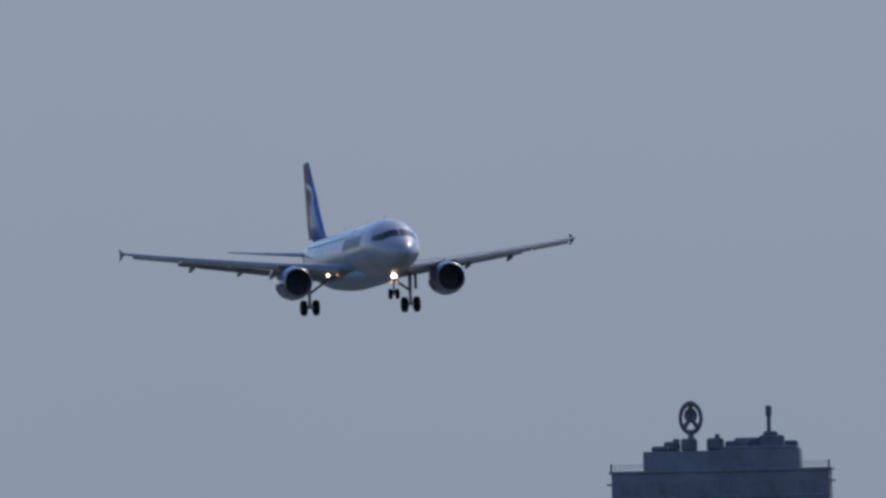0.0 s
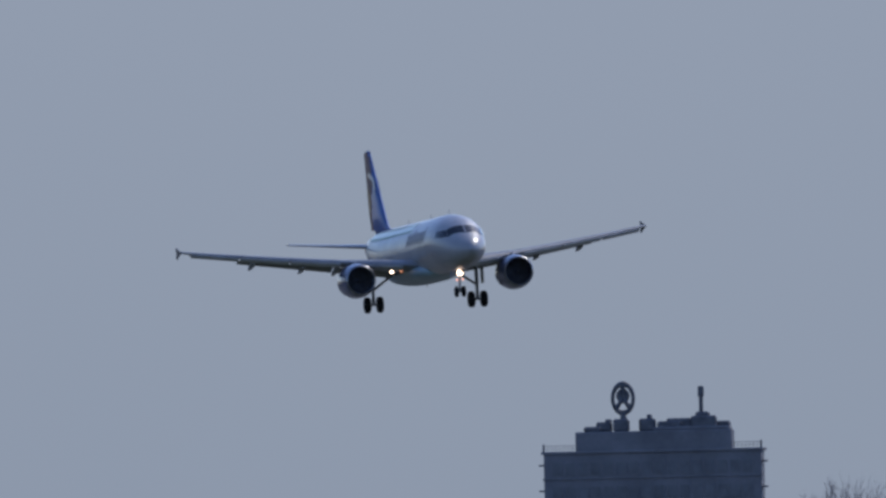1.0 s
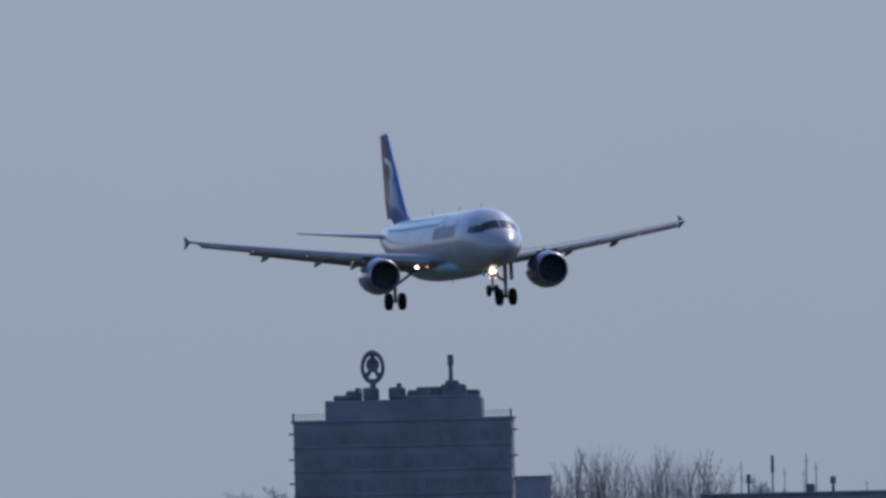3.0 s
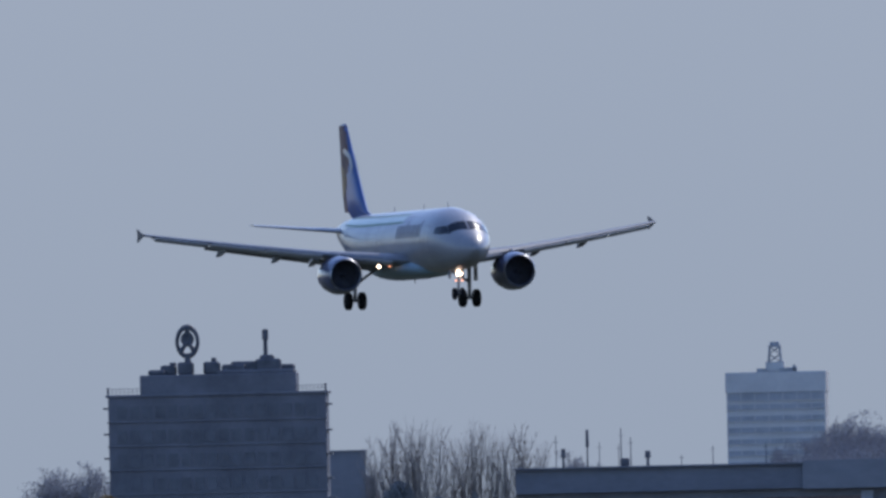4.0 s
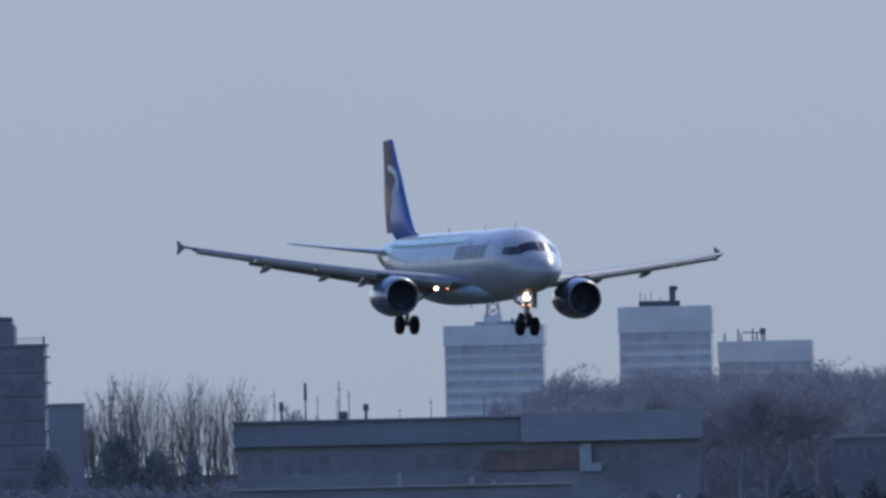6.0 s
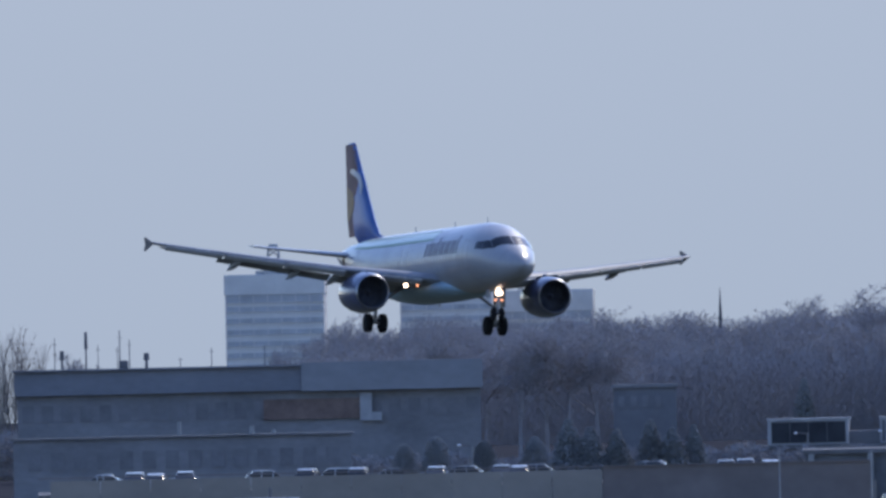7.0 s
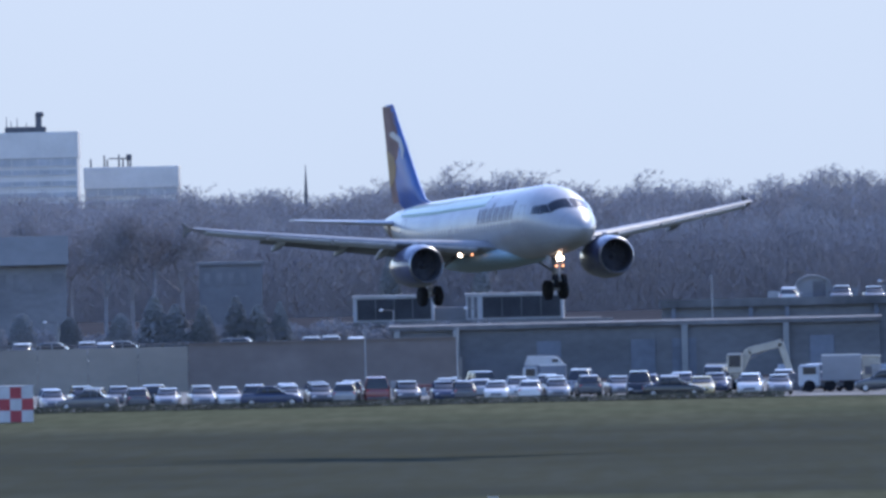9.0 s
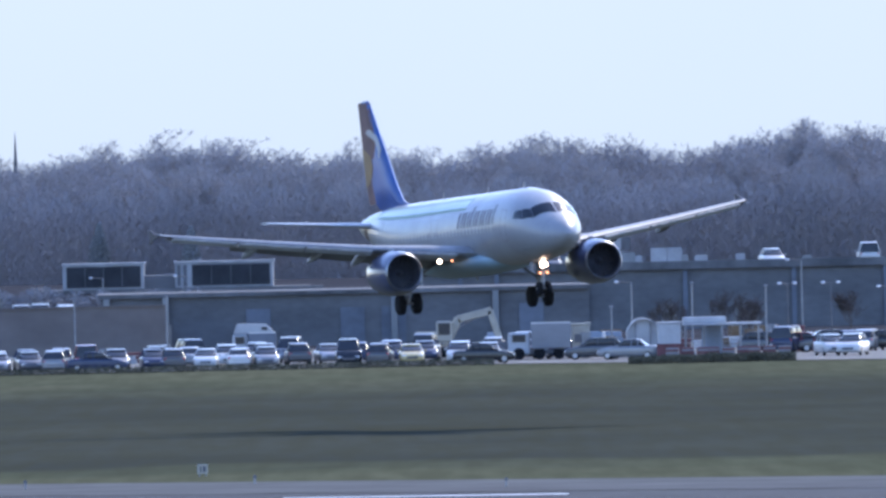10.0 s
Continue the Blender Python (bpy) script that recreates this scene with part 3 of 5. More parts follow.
    m = part("mast", tube((-171.8, d + 6, top + 3), (-171.8, d + 6, top + 8.1), .3, .24, 8), METAL_DARK, t, "thick roof mast")
    part("mast_head", box((-171.8, d + 6, top + 7.4), (.75, .6, 1.3), .08), METAL_DARK, m)
    for z in (2, 5, 8, 11, 14, 17, 20.2):
        for x in (x0 - .35, x1 + .35):
            part("balcony_lip", box((x, d + 2, z + .4), (.6, 3, .22)), METAL_DARK, t)


def build_white_tower(d, x0, x1, top, first, group="white towers"):
    t = empty("tower_block", "white high-rise with grey window bands", "building", group)
    cx, w = (x0 + x1) / 2, x1 - x0
    part("wall", box((cx, d + 9, top / 2), (w, 18, top), .1), TOWER_WHITE, t, "white panel facade")
    part("crown", box((cx, d + 8.9, top - first / 2), (w + .35, 18.4, first), .08), TOWER_WHITE, t, "tall blank white roof storey")
    z = top - first
    k = 0
    while z > 1.5:
        h = 1.45 if k == 0 else .95
        band = part("window_band", box((cx, d - .02, z - h / 2), (w - .5, .2, h)), TOWER_BAND, t, "dark grey window band")
        for i in range(1, 7):
            part("mullion", box((x0 + w * i / 7, d - .1, z - h / 2), (.14, .14, h)), TOWER_WHITE, band)
        part("band_sill", box((cx, d - .1, z - h - .08), (w + .1, .3, .14)), TOWER_WHITE, t)
        z -= 2.25
        k += 1
    return t


build_dark_tower()
t1 = build_white_tower(4700, -179.0, -159.8, 28.6, 4.0)
part("lift_house", box((-169.6, 4706, 29.6), (3.6, 4, 2.0), .1), TOWER_WHITE, t1, "low roof house")
mast = part("lattice_mast", box((-169.6, 4705, 33.6), (2.5, 2.2, .35), .05), TOWER_BAND, t1, "open lattice roof mast")
for x in (-170.8, -168.4):
    for y in (4704.1, 4705.9):
        part("leg", tube((x, y, 30.4), (-169.6 + (x + 169.6) * .8, y, 33.6), .22, .18, 6), TOWER_BAND, mast)
for y in (4704.1, 4705.9):
    for z in (30.6, 32.1):
        part("brace", tube((-170.7, y, z), (-168.6, y, z + 1.4), .12, .12, 5), TOWER_BAND, mast)
        part("brace", tube((-168.5, y, z), (-170.6, y, z + 1.4), .12, .12, 5), TOWER_BAND, mast)
part("mast_top", box((-169.6, 4705, 34.1), (1.8, 1.6, .7), .08), TOWER_BAND, mast)
for x, w, h in ((-172.2, 1.8, .7), (-167, 3.5, .8), (-165.8, .6, 1.3)):
    part("roof_unit", box((x, 4704, 28.6 + h / 2), (w, 3, h), .05), TOWER_BAND, t1)
t2 = build_white_tower(4750, -146.5, -128.4, 31.7, 5.2)
part("roof_plant", box((-138.6, 4756, 32.2), (8, 6, 1.2), .1), METAL_DARK, t2, "dark rooftop plant")
for x, h in ((-142.3, 2.6), (-141.4, 1.8), (-140.2, 2.4), (-138.4, 1.4)):
    part("aerial", tube((x, 4754, 32), (x, 4754, 32.2 + h), .1, .07, 6), METAL_DARK, t2)
part("dish_mast", box((-136.0, 4755, 33.9), (1.2, 1.2, 3.0), .15), METAL_DARK, t2)
part("dish_head", box((-135.8, 4755, 35.2), (1.7, 1.5, 1.0), .3), METAL_DARK, t2)
t3 = build_white_tower(4800, -128.4, -109.9, 24.6, 4.3)
for x, h in ((-127.2, 1.6), (-124.5, 2.3), (-123.9, 1.4), (-121.6, 2.4), (-120.8, 1.5), (-119.8, 2.4), (-119.3, 1.8)):
    part("aerial", tube((x, 4804, 24.5), (x, 4804, 24.7 + h), .2, .16, 6), METAL_DARK, t3)
part("aerial_frame", box((-121.5, 4804, 26.3), (4.2, .25, .25)), METAL_DARK, t3)
part("aerial_box", box((-119.6, 4804, 26.5), (1.1, .8, 1.2), .1), METAL_DARK, t3)

# long low building with aerials on its roof
FACADE_BLUE = mat("blue_grey_facade", (0.18, 0.185, 0.205), 0.7, 0, 0.1, 0.15, stretch=(1, 1, 2))
FACADE_PALE = mat("pale_grey_facade", (0.23, 0.23, 0.24), 0.7, 0, 0.1, 0.12, stretch=(1, 1, 2))
FACADE_DARK = mat("dark_facade", (0.205, 0.20, 0.205), 0.75, 0, 0.12, 0.2, stretch=(1, 1, 2))
HALL_DARK = mat("dark_hall_cladding", (0.135, 0.135, 0.14), 0.75, 0, 0.12, 0.22, stretch=(1, 1, 2))
HALL_GATE = mat("dull_blue_gate", (0.14, 0.155, 0.185), 0.7, 0, 0.2, 0.2)
PALE_TRIM = mat("dusty_pale_panels", (0.33, 0.33, 0.335), 0.6, 0, 0.6, 0.15)
HALL_GLASS = mat("dull_hall_glass", (0.185, 0.18, 0.187), 0.5, 0, 0.5, 0.15, spec=0.15)
ROOF_EDGE = mat("weathered_roof_edge", (0.18, 0.177, 0.178), 0.85, 0, 0.12, 0.3)
FACADE_RUST = mat("rust_brown_panels", (0.20, 0.145, 0.125), 0.8, 0, 0.3, 0.25)
low = empty("flat_roof_hall", "long flat-roofed grey hall with thin aerials on the roof", "building")
block("wall", -46.8, -27.6, 2601, 8, 0, 9.5, FACADE_DARK, low, "dark lower facade")
block("roof_band", -46.9, -35.0, 2600, 9, 9.5, 12.1, FACADE_BLUE, low, "blue-grey upper band")
block("roof_band", -35.0, -27.5, 2599.5, 9, 9.4, 12.5, FACADE_PALE, low, "pale grey upper band")
block("roof_edge", -47.0, -35.0, 2599.3, 10, 12.1, 12.3, FACADE_BLUE, low)
for i in range(24):
    b = -46.6 + i * .8
    block("window", b, b + .5, 2600.9, .2, 6.6, 8.4, HALL_GLASS, low)
block("sign_panel", -36.6, -32.3, 2600.6, .3, 6.4, 8.6, FACADE_RUST, low, "rust-brown facade panels")
block("white_panel", -32.6, -32.1, 2600.3, .3, 6.1, 9.1, PALE_TRIM, low, "white facade panel")
block("white_panel", -32.1, -31.7, 2600.3, .3, 6.1, 7.0, PALE_TRIM, low, "white facade panel")
for b, h, r in ((-45.2, 3.4, .06), (-44.9, 1.9, .16), (-43.9, 3.9, .11), (-43.4, 2.6, .05), (-42.6, 2.4, .05), (-42.5, 4.1, .08), (-42.1, 3.1, .07), (-41.4, 1.5, .2), (-38.7, 2.0, .06), (-40.0, 1.0, .05), (-36.5, 2.2, .07)):
    x = on(b, 2606)
    a = part("aerial", tube((x, 2606, 12.2), (x, 2606, 12.3 + h), r, r * .7, 6), METAL_DARK, low, "thin roof aerial")
    if r > .1:
        part("aerial_head", tube((x, 2606, 12.3 + h * .55), (x, 2606, 12.4 + h), r * 1.7, r * 1.4, 8), METAL_DARK, a)
    else:
        part("cross_arm", box((x, 2606, 12.3 + h * .8), (.5, .05, .05)), METAL_DARK, a)
part("roof_unit", box((on(-42.35, 2606), 2606, 12.7), (1.0, 1, .9), .15), METAL_DARK, low)

YARD_BLUE = mat("blue_grey_cladding", (0.18, 0.178, 0.187), 0.8, 0, 0.15, 0.12)
depot = empty("flat_roofed_depot", "blue-grey flat-roofed depot in front of the woods", "building")
block("wall", -22.1, -19.5, 2900, 8, 0, 8.4, YARD_BLUE, depot, "blue-grey cladding")
block("roof", -22.2, -19.4, 2899.6, 8.8, 8.4, 8.8, FACADE_DARK, depot, "dark flat roof")
for i in range(4):
    block("window", -21.9 + .5 * i, -21.65 + .5 * i, 2899.85, .2, 6.0, 7.4, HALL_GLASS, depot)

side = empty("annex_building", "small dark block behind the trees beside the tower", "building")
block("wall", -54.6, -53.1, 3050, 15, 0, 14.6, FACADE_PALE, side)
block("roof", -54.65, -53.05, 3049.8, 15.4, 14.6, 14.8, FACADE_PALE, side)

shed = empty("workshop_building", "low dark workshop with flat roof and vents", "building")
block("wall", -47, -33.0, 2150, 7, 0, 6.3, FACADE_DARK, shed, "dark workshop wall")
block("roof", -47.1, -32.9, 2149.7, 7.6, 6.3, 6.5, HALL_DARK, shed)
for i in range(14):
    b = -46.4 + i * .95
    block("window", b, b + .55, 2149.9, .2, 3.6, 5.2, HALL_GLASS, shed)
for b, h, w in ((-40.1, 1.2, .4), (-37.1, .7, .5), (-36.2, .35, .4)):
    x = on(b, 2155)
    part("roof_vent", tube((x, 2155, 6.4), (x, 2155, 6.5 + h), w / 2, w / 2.4, 10), CONCRETE, shed)

# parking deck wall in front, upper level holding cars
deck = empty("parking_deck", "two-level parking deck with stained concrete front wall", "building")
for i in range(11):
    b = -45.5 + i * 2.08
    block("wall_panel", b, b + 2.06, 1950, .4, 0, 3.72, WALL_TAN, deck, "stained tan wall panel")
block("wall_panel", -22.62, -11.5, 1950.1, .4, 0, 3.9, WALL_BROWN, deck, "dark brown wall panel")
block("deck_slab", -46, -11.5, 1950.6, 45, 2.35, 2.6, ROOF_EDGE, deck, "concrete deck slab")
block("coping", -46, -11.5, 1949.9, .5, 3.9, 4.0, WALL_BROWN, deck)
for i in range(18):
    b = -45.5 + i * 2.0
    block("column", b, b + .2, 1952, .4, 0, 2.35, CONCRETE, deck)

MOD_GLASS = mat("dark_module_glass", (0.04, 0.042, 0.048), 0.5, 0, 0.5, 0.2, spec=0.1)
# upper floor of window modules behind the deck
mod = empty("container_offices", "white-framed office modules with dark window fronts", "building")
block("base_storey", -16.6, -5.5, 2302, 12, 0, 3.75, HALL_DARK, mod, "dark ground storey")
for b0, b1 in ((-15.75, -12.4), (-11.1, -7.05)):
    x0, x1 = on(b0, 2300), on(b1, 2300)
    m = part("module", box(((x0 + x1) / 2, 2304, 4.95), (x1 - x0, 8, 2.4), .05), PALE_TRIM, mod, "white office module")
    wx0 = x0 + (.35 if b0 < -12 else 1.6)
    part("window_front", box(((wx0 + x1 - .3) / 2, 2299.98, 4.95), (x1 - .3 - wx0, .1, 2.0)), MOD_GLASS, m, "dark window front")
    for i in range(1, 4):
        part("mullion", box((wx0 + (x1 - .3 - wx0) * i / 4, 2299.9, 4.95), (.08, .1, 2.0)), METAL_DARK, m)
    part("roof_rim", box(((x0 + x1) / 2, 2304, 6.2), (x1 - x0 + .3, 8.3, .14)), PALE_TRIM, m)
    if b0 > -12:
        for i in range(2):
            part("louvre", box((x0 + .35 + .6 * i, 2299.95, 4.95), (.3, .1, 2.0)), METAL_DARK, m)
block("terrace", -16.4, -5.0, 2297, 5, 3.45, 3.7, ROOF_EDGE, mod, "pale terrace slab")
block("link", -12.4, -11.1, 2303, 6, 3.75, 5.0, FACADE_PALE, mod, "pale linking corridor")

# long hall with a pale roof edge, then the raised road deck
hall = empty("freight_hall", "long low blue-grey freight hall with pale roof edge", "building")
block("wall", -14.2, 6.0, 2000, 30, 0, 4.3, HALL_DARK, hall, "dark blue-grey hall wall")
block("roof_edge", -14.3, 6.1, 1999.5, 31, 4.3, 4.65, ROOF_EDGE, hall, "pale roof edge")
for b in (-12.9, -8.2, -4.3, -2.6, 3.1):
    block("gate", b, b + 1.0, 1999.85, .2, .2, 3.2, HALL_GATE, hall, "blue-grey roller gate")
for b in (-11.65, -14.1, -2.2, 2.0):
    block("pillar", b, b + .25, 1999.5, .4, 0, 4.3, CONCRETE, hall, "pale concrete pillar")

ramp = empty("raised_road_deck", "raised concrete road deck carrying vans and boxes", "building")
block("wall", -3.0, 40, 2101, 30, 0, 5.3, HALL_DARK, ramp, "dark wall below the deck")
block("deck_edge", -3.1, 40, 2100.4, .6, 5.3, 6.0, ROOF_EDGE, ramp, "pale deck parapet")
for b in (-2.6, 0.6, 2.1, 5.8, 9.9, 14.4, 18.2, 24.0):
    block("column", b, b + .18, 2100.6, .5, 0, 5.3, HALL_GATE, ramp)
for b0, b1, h, m in ((1.45, 1.8, .85, PALE_TRIM), (4.8, 5.1, .95, PALE_TRIM), (6.2, 7.9, 1.15, CONCRETE), (7.95, 8.2, .85, PALE_TRIM), (8.62, 9.22, 1.5, PALE_TRIM), (9.32, 9.85, 1.5, PALE_TRIM), (9.9, 10.1, .85, CONCRETE), (10.45, 10.9, .8, PALE_TRIM), (12.15, 12.45, .85, PALE_TRIM), (14.9, 15.2, .6, CONCRETE)):
    tagged(block("roof_box", b0, b1, 2106, 2, 5.3, 5.6 + h, m, None, "", .08), "pale equipment box on the raised deck", "equipment box", "deck boxes")
board = empty("notice_board", "pale board on two posts above the raised deck", "board")
block("panel", 6.68, 7.36, 2110, .15, 7.1, 8.25, PALE_TRIM, board, "pale blank board")
block("side_panel", 7.38, 7.75, 2110.1, .15, 7.0, 8.1, METAL_DARK, board, "dark side board")
for b in (6.75, 7.3):
    block("post", b, b + .05, 2110.2, .1, 5.3, 7.2, METAL_DARK, board)

# ---- trees ----
def bare_mesh(seed, height, spread, wide, material, levels=6, thin=1.0, upright=0.5):
    """Trunk and crown of a leafless tree: tapered prisms for limbs, fine slivers for twigs, inside a rounded outline."""
    rnd = random.Random(seed)
    limbs, twigs = [], []

    def grow(p, v, length, r, lev):
        steps = 3 if lev < 2 else (2 if lev < 4 else 1)
        for k in range(steps):
            q = p + v * (length / steps)
            r2 = r * .85
            (limbs if lev < 4 else twigs).append((p.copy(), q.copy(), r, r2, lev))
            p, r = q, r2
            v = (v + Vector((rnd.uniform(-1, 1), rnd.uniform(-1, 1), rnd.uniform(-.3, .9) * upright)) * .17).normalized()
            if lev < levels and (lev > 0 or k > 0):
                for _ in range(2 if lev < 4 else rnd.choice((2, 3))):
                    side = Vector((rnd.uniform(-1, 1), rnd.uniform(-1, 1), rnd.uniform(-.15, .5))).normalized()
                    w = (v * (1.0 - spread * .55) + side * spread + Vector((0, 0, upright * .2))).normalized()
                    grow(p.copy(), w, length * rnd.uniform(.5, .72), max(.012, r * rnd.uniform(.42, .6)), lev + 1)
        if 0 < lev < 3:
            grow(p.copy(), v, length * .55, max(.012, r * .7), lev + 1)

    grow(Vector((0, 0, -.2)), Vector((0, 0, 1)), height * .42, height * .016, 0)

    def inside(q):
        e = ((q.x / (height * wide)) ** 2 + (q.y / (height * wide)) ** 2 + ((q.z - height * .6) / (height * .4)) ** 2)
        return e < .95 + .14 * noise.noise(q * .45 + Vector((seed, 0, 0)))

    limbs = [g for g in limbs if g[4] == 0 or inside(g[1])]
    twigs = [g for g in twigs if inside(g[1])]
    rnd.shuffle(twigs)
    twigs = twigs[:7000]

    def mesh(name, solid, fine):
        verts, faces = [], []
        for p, q, r0, r1, _ in solid:
            ax = (q - p).normalized()
            u = ax.orthogonal().normalized()
            w = ax.cross(u)
            b = len(verts)
            for c, r in ((p, r0), (q, r1)):
                for i in range(3):
                    a = 2 * math.pi * i / 3
                    verts.append(tuple(c + u * (r * math.cos(a)) + w * (r * math.sin(a))))
            for i in range(3):
                j = (i + 1) % 3
                faces.append((b + i, b + j, b + 3 + j, b + 3 + i))
        for p, q, r0, r1, lev in fine:
            ax = (q - p)
            w = ax.cross(Vector((rnd.uniform(-1, 1), rnd.uniform(-1, 1), rnd.uniform(-1, 1)))).normalized() * (.03 * thin)
            b = len(verts)
            verts += [tuple(p + w), tuple(p - w), tuple(q + ax * .25)]
            faces.append((b, b + 1, b + 2))
        me = bpy.data.meshes.new(name)
        me.from_pydata(verts, [], faces)
        me.materials.append(material)
        return me
    return mesh("trunk", [g for g in limbs if g[4] == 0], []), mesh("crown", [g for g in limbs if g[4] > 0], twigs)


def fan_tree(seed, height, material):
    """A tall bare tree: several stems fanning from the foot, with steep side branches and fine twigs."""
    rnd = random.Random(seed)
    solid, fine = [], []

    def stem(p, v, length, r, lev):
        steps = 7 if lev == 0 else 3
        for k in range(steps):
            q = p + v * (length / steps)
            solid.append((p, q, r, r * .8))
            p, r = q, r * .8
            v = (v + Vector((rnd.uniform(-1, 1), rnd.uniform(-1, 1), .5)) * .07).normalized()
            for _ in range(2 if lev == 0 and k > 1 else (3 if lev == 1 else 0)):
                w = (v + Vector((rnd.uniform(-1, 1), rnd.uniform(-1, 1), 0)) * .45).normalized()
                if lev == 0:
                    stem(p, w, length * (.36 - .03 * k), r * .5, 1)
                else:
                    fine.append((p, p + w * rnd.uniform(.6, 1.5)))

    for i in range(6):
        a = i * 1.05 + rnd.uniform(0, .5)
        lean = rnd.uniform(.03, .17)
        stem(Vector((0, 0, -.2)), Vector((lean * math.cos(a), lean * math.sin(a), 1)).normalized(), height * rnd.uniform(.8, .96), .19, 0)

    def mesh(name, limbs, twigs):
        verts, faces = [], []
        for p, q, r0, r1 in limbs:
            u = (q - p).orthogonal().normalized()
            w = (q - p).normalized().cross(u)
            b = len(verts)
            for c, r in ((p, r0), (q, r1)):
                verts += [tuple(c + u * (r * math.cos(a)) + w * (r * math.sin(a))) for a in (0, 2.09, 4.19)]
            faces += [(b + i, b + (i + 1) % 3, b + 3 + (i + 1) % 3, b + 3 + i) for i in range(3)]
        for p, q in twigs:
            w = (q - p).orthogonal().normalized() * .028
            b = len(verts)
            verts += [tuple(p + w), tuple(p - w), tuple(q)]
            faces.append((b, b + 1, b + 2))
        me = bpy.data.meshes.new(name)
        me.from_pydata(verts, [], faces)
        me.materials.append(material)
        return me
    return mesh("trunk", [g for g in solid if g[2] > .1], []), mesh("crown", [g for g in solid if g[2] <= .1], fine)


TREES = [bare_mesh(10 + i, 18.0, (.62, .75, .55, .7, .66, .8)[i], (.33, .38, .30, .36, .33, .41)[i], BARK, 6, 1.25, .5) for i in range(6)]
BARK_DARK = mat("dark_wet_bark", (0.10, 0.085, 0.08), 0.9, 0, 2, 0.25, rand=0.2)
YARD = [bare_mesh(60 + i, 5.0, .6, .32, BARK_DARK, 5, .7, .6) for i in range(3)]
POPLARS = [fan_tree(40 + i, 17.0, BARK_PALE) for i in range(4)]


def plant(kind, x, y, h, rot, label, group, base=18.0, wide=1.0):
    t = empty("tree", label, "tree", group, Matrix.LocRotScale((x, y, 0), Euler((0, 0, rot)), (h / base * wide, h / base * wide, h / base)))
    for me, name in zip(kind, ("trunk", "crown")):
        o = new(name, me)
        o.parent = t
    return t


rnd = random.Random(3)
SKYLINE = [(-36, 15.5), (-33, 17.3), (-29, 18.3), (-26, 18.0), (-23, 18.8), (-19, 18), (-16, 18), (-13, 18.2), (-10.5, 20), (-8.5, 19.0), (-5, 18), (-2, 18.2), (0, 17), (1.3, 16), (4, 19.2), (7, 18.2), (9, 16.8), (11, 17.3), (14, 19.5), (16, 20), (19, 19), (24, 19)]
for row, (d, step, drop) in enumerate(((3345, 1.15, 4.6), (3365, 1.05, 2.8), (3385, 1.0, 1.4), (3408, 1.0, .4), (3430, 1.1, 0))):
    b = -33.8 + rnd.uniform(0, .8)
    while b < 23:
        h = lerp(SKYLINE, b) + 2.0 - drop + rnd.uniform(-1.5, .6)
        plant(rnd.choice(TREES), on(b, d), d + rnd.uniform(-9, 9), h, rnd.uniform(0, 6.28), "leafless grey-brown woodland tree", "woodland trees", 18.0, rnd.uniform(1.0, 1.4))
        b += step * rnd.uniform(.75, 1.45)
for i in range(22):
    b = -52.8 + i * .34 + rnd.uniform(-.12, .12)
    plant(POPLARS[i % 4], on(b, 2850), 2850 + rnd.uniform(-6, 6), 15.9 + rnd.uniform(-1.2, .6) - (1.5 if i > 18 or i < 2 else 0), rnd.uniform(0, 6), "tall leafless pale-barked tree behind the hall", "row of tall trees", 17.0)
for b, h in ((-66.3, 14.2), (-65.6, 14.8), (-64.9, 14.5), (-64.2, 13.9), (-53.9, 14.6), (-53.0, 15.2), (-54.4, 14.2), (-45.0, 14.5), (-44.4, 14.0)):
    plant(rnd.choice(TREES), on(b, 3100), 3100, h, rnd.uniform(0, 6), "leafless tree beside the office tower", "trees by the tower")


def leaf_clump(name, seed, count, shape, size, material):
    """A crown of many small leaf tufts inside a body given by shape(t) -> radius at height t in 0..1."""
    r = random.Random(seed)
    verts, faces = [], []
    for _ in range(count):
        t = r.random() ** .9
        a = r.uniform(0, 6.283)
        q = shape(t) * (r.random() ** .4) * r.uniform(.8, 1.12)
        c = Vector((q * math.cos(a), q * math.sin(a), t))
        u = Vector((r.uniform(-1, 1), r.uniform(-1, 1), r.uniform(-1, 1))).normalized()
        w = u.orthogonal().normalized()
        s = size * r.uniform(.5, 1.3)
        b = len(verts)
        verts += [tuple(c + u * s), tuple(c - u * s * .5 + w * s * .8), tuple(c - u * s * .5 - w * s * .8), tuple(c + u.cross(w) * s * .7)]
        faces += [(b, b + 1, b + 2), (b, b + 1, b + 3), (b + 1, b + 2, b + 3)]
    me = bpy.data.meshes.new(name)
    me.from_pydata(verts, [], faces)
    me.materials.append(material)
    return me


CONE = leaf_clump("crown", 5, 5000, lambda t: .30 * (1 - t) ** .8 + .015, .02, CONIFER)
DOME = leaf_clump("crown", 6, 6000, lambda t: .55 * math.sqrt(max(0, 1 - (t * 1.0) ** 2)) + .02, .024, CONIFER)


def evergreen(b, d, h, me, label, wide=1.0):
    t = empty("evergreen_tree", label, "tree", "evergreens", Matrix.LocRotScale((on(b, d), d, 0), Euler((0, 0, b)), (h * wide, h * wide, h)))
    o = new("crown", me)
    o.parent = t
    part("trunk", tube((0, 0, -.01), (0, 0, .8), .022, .008, 7), BARK, t)


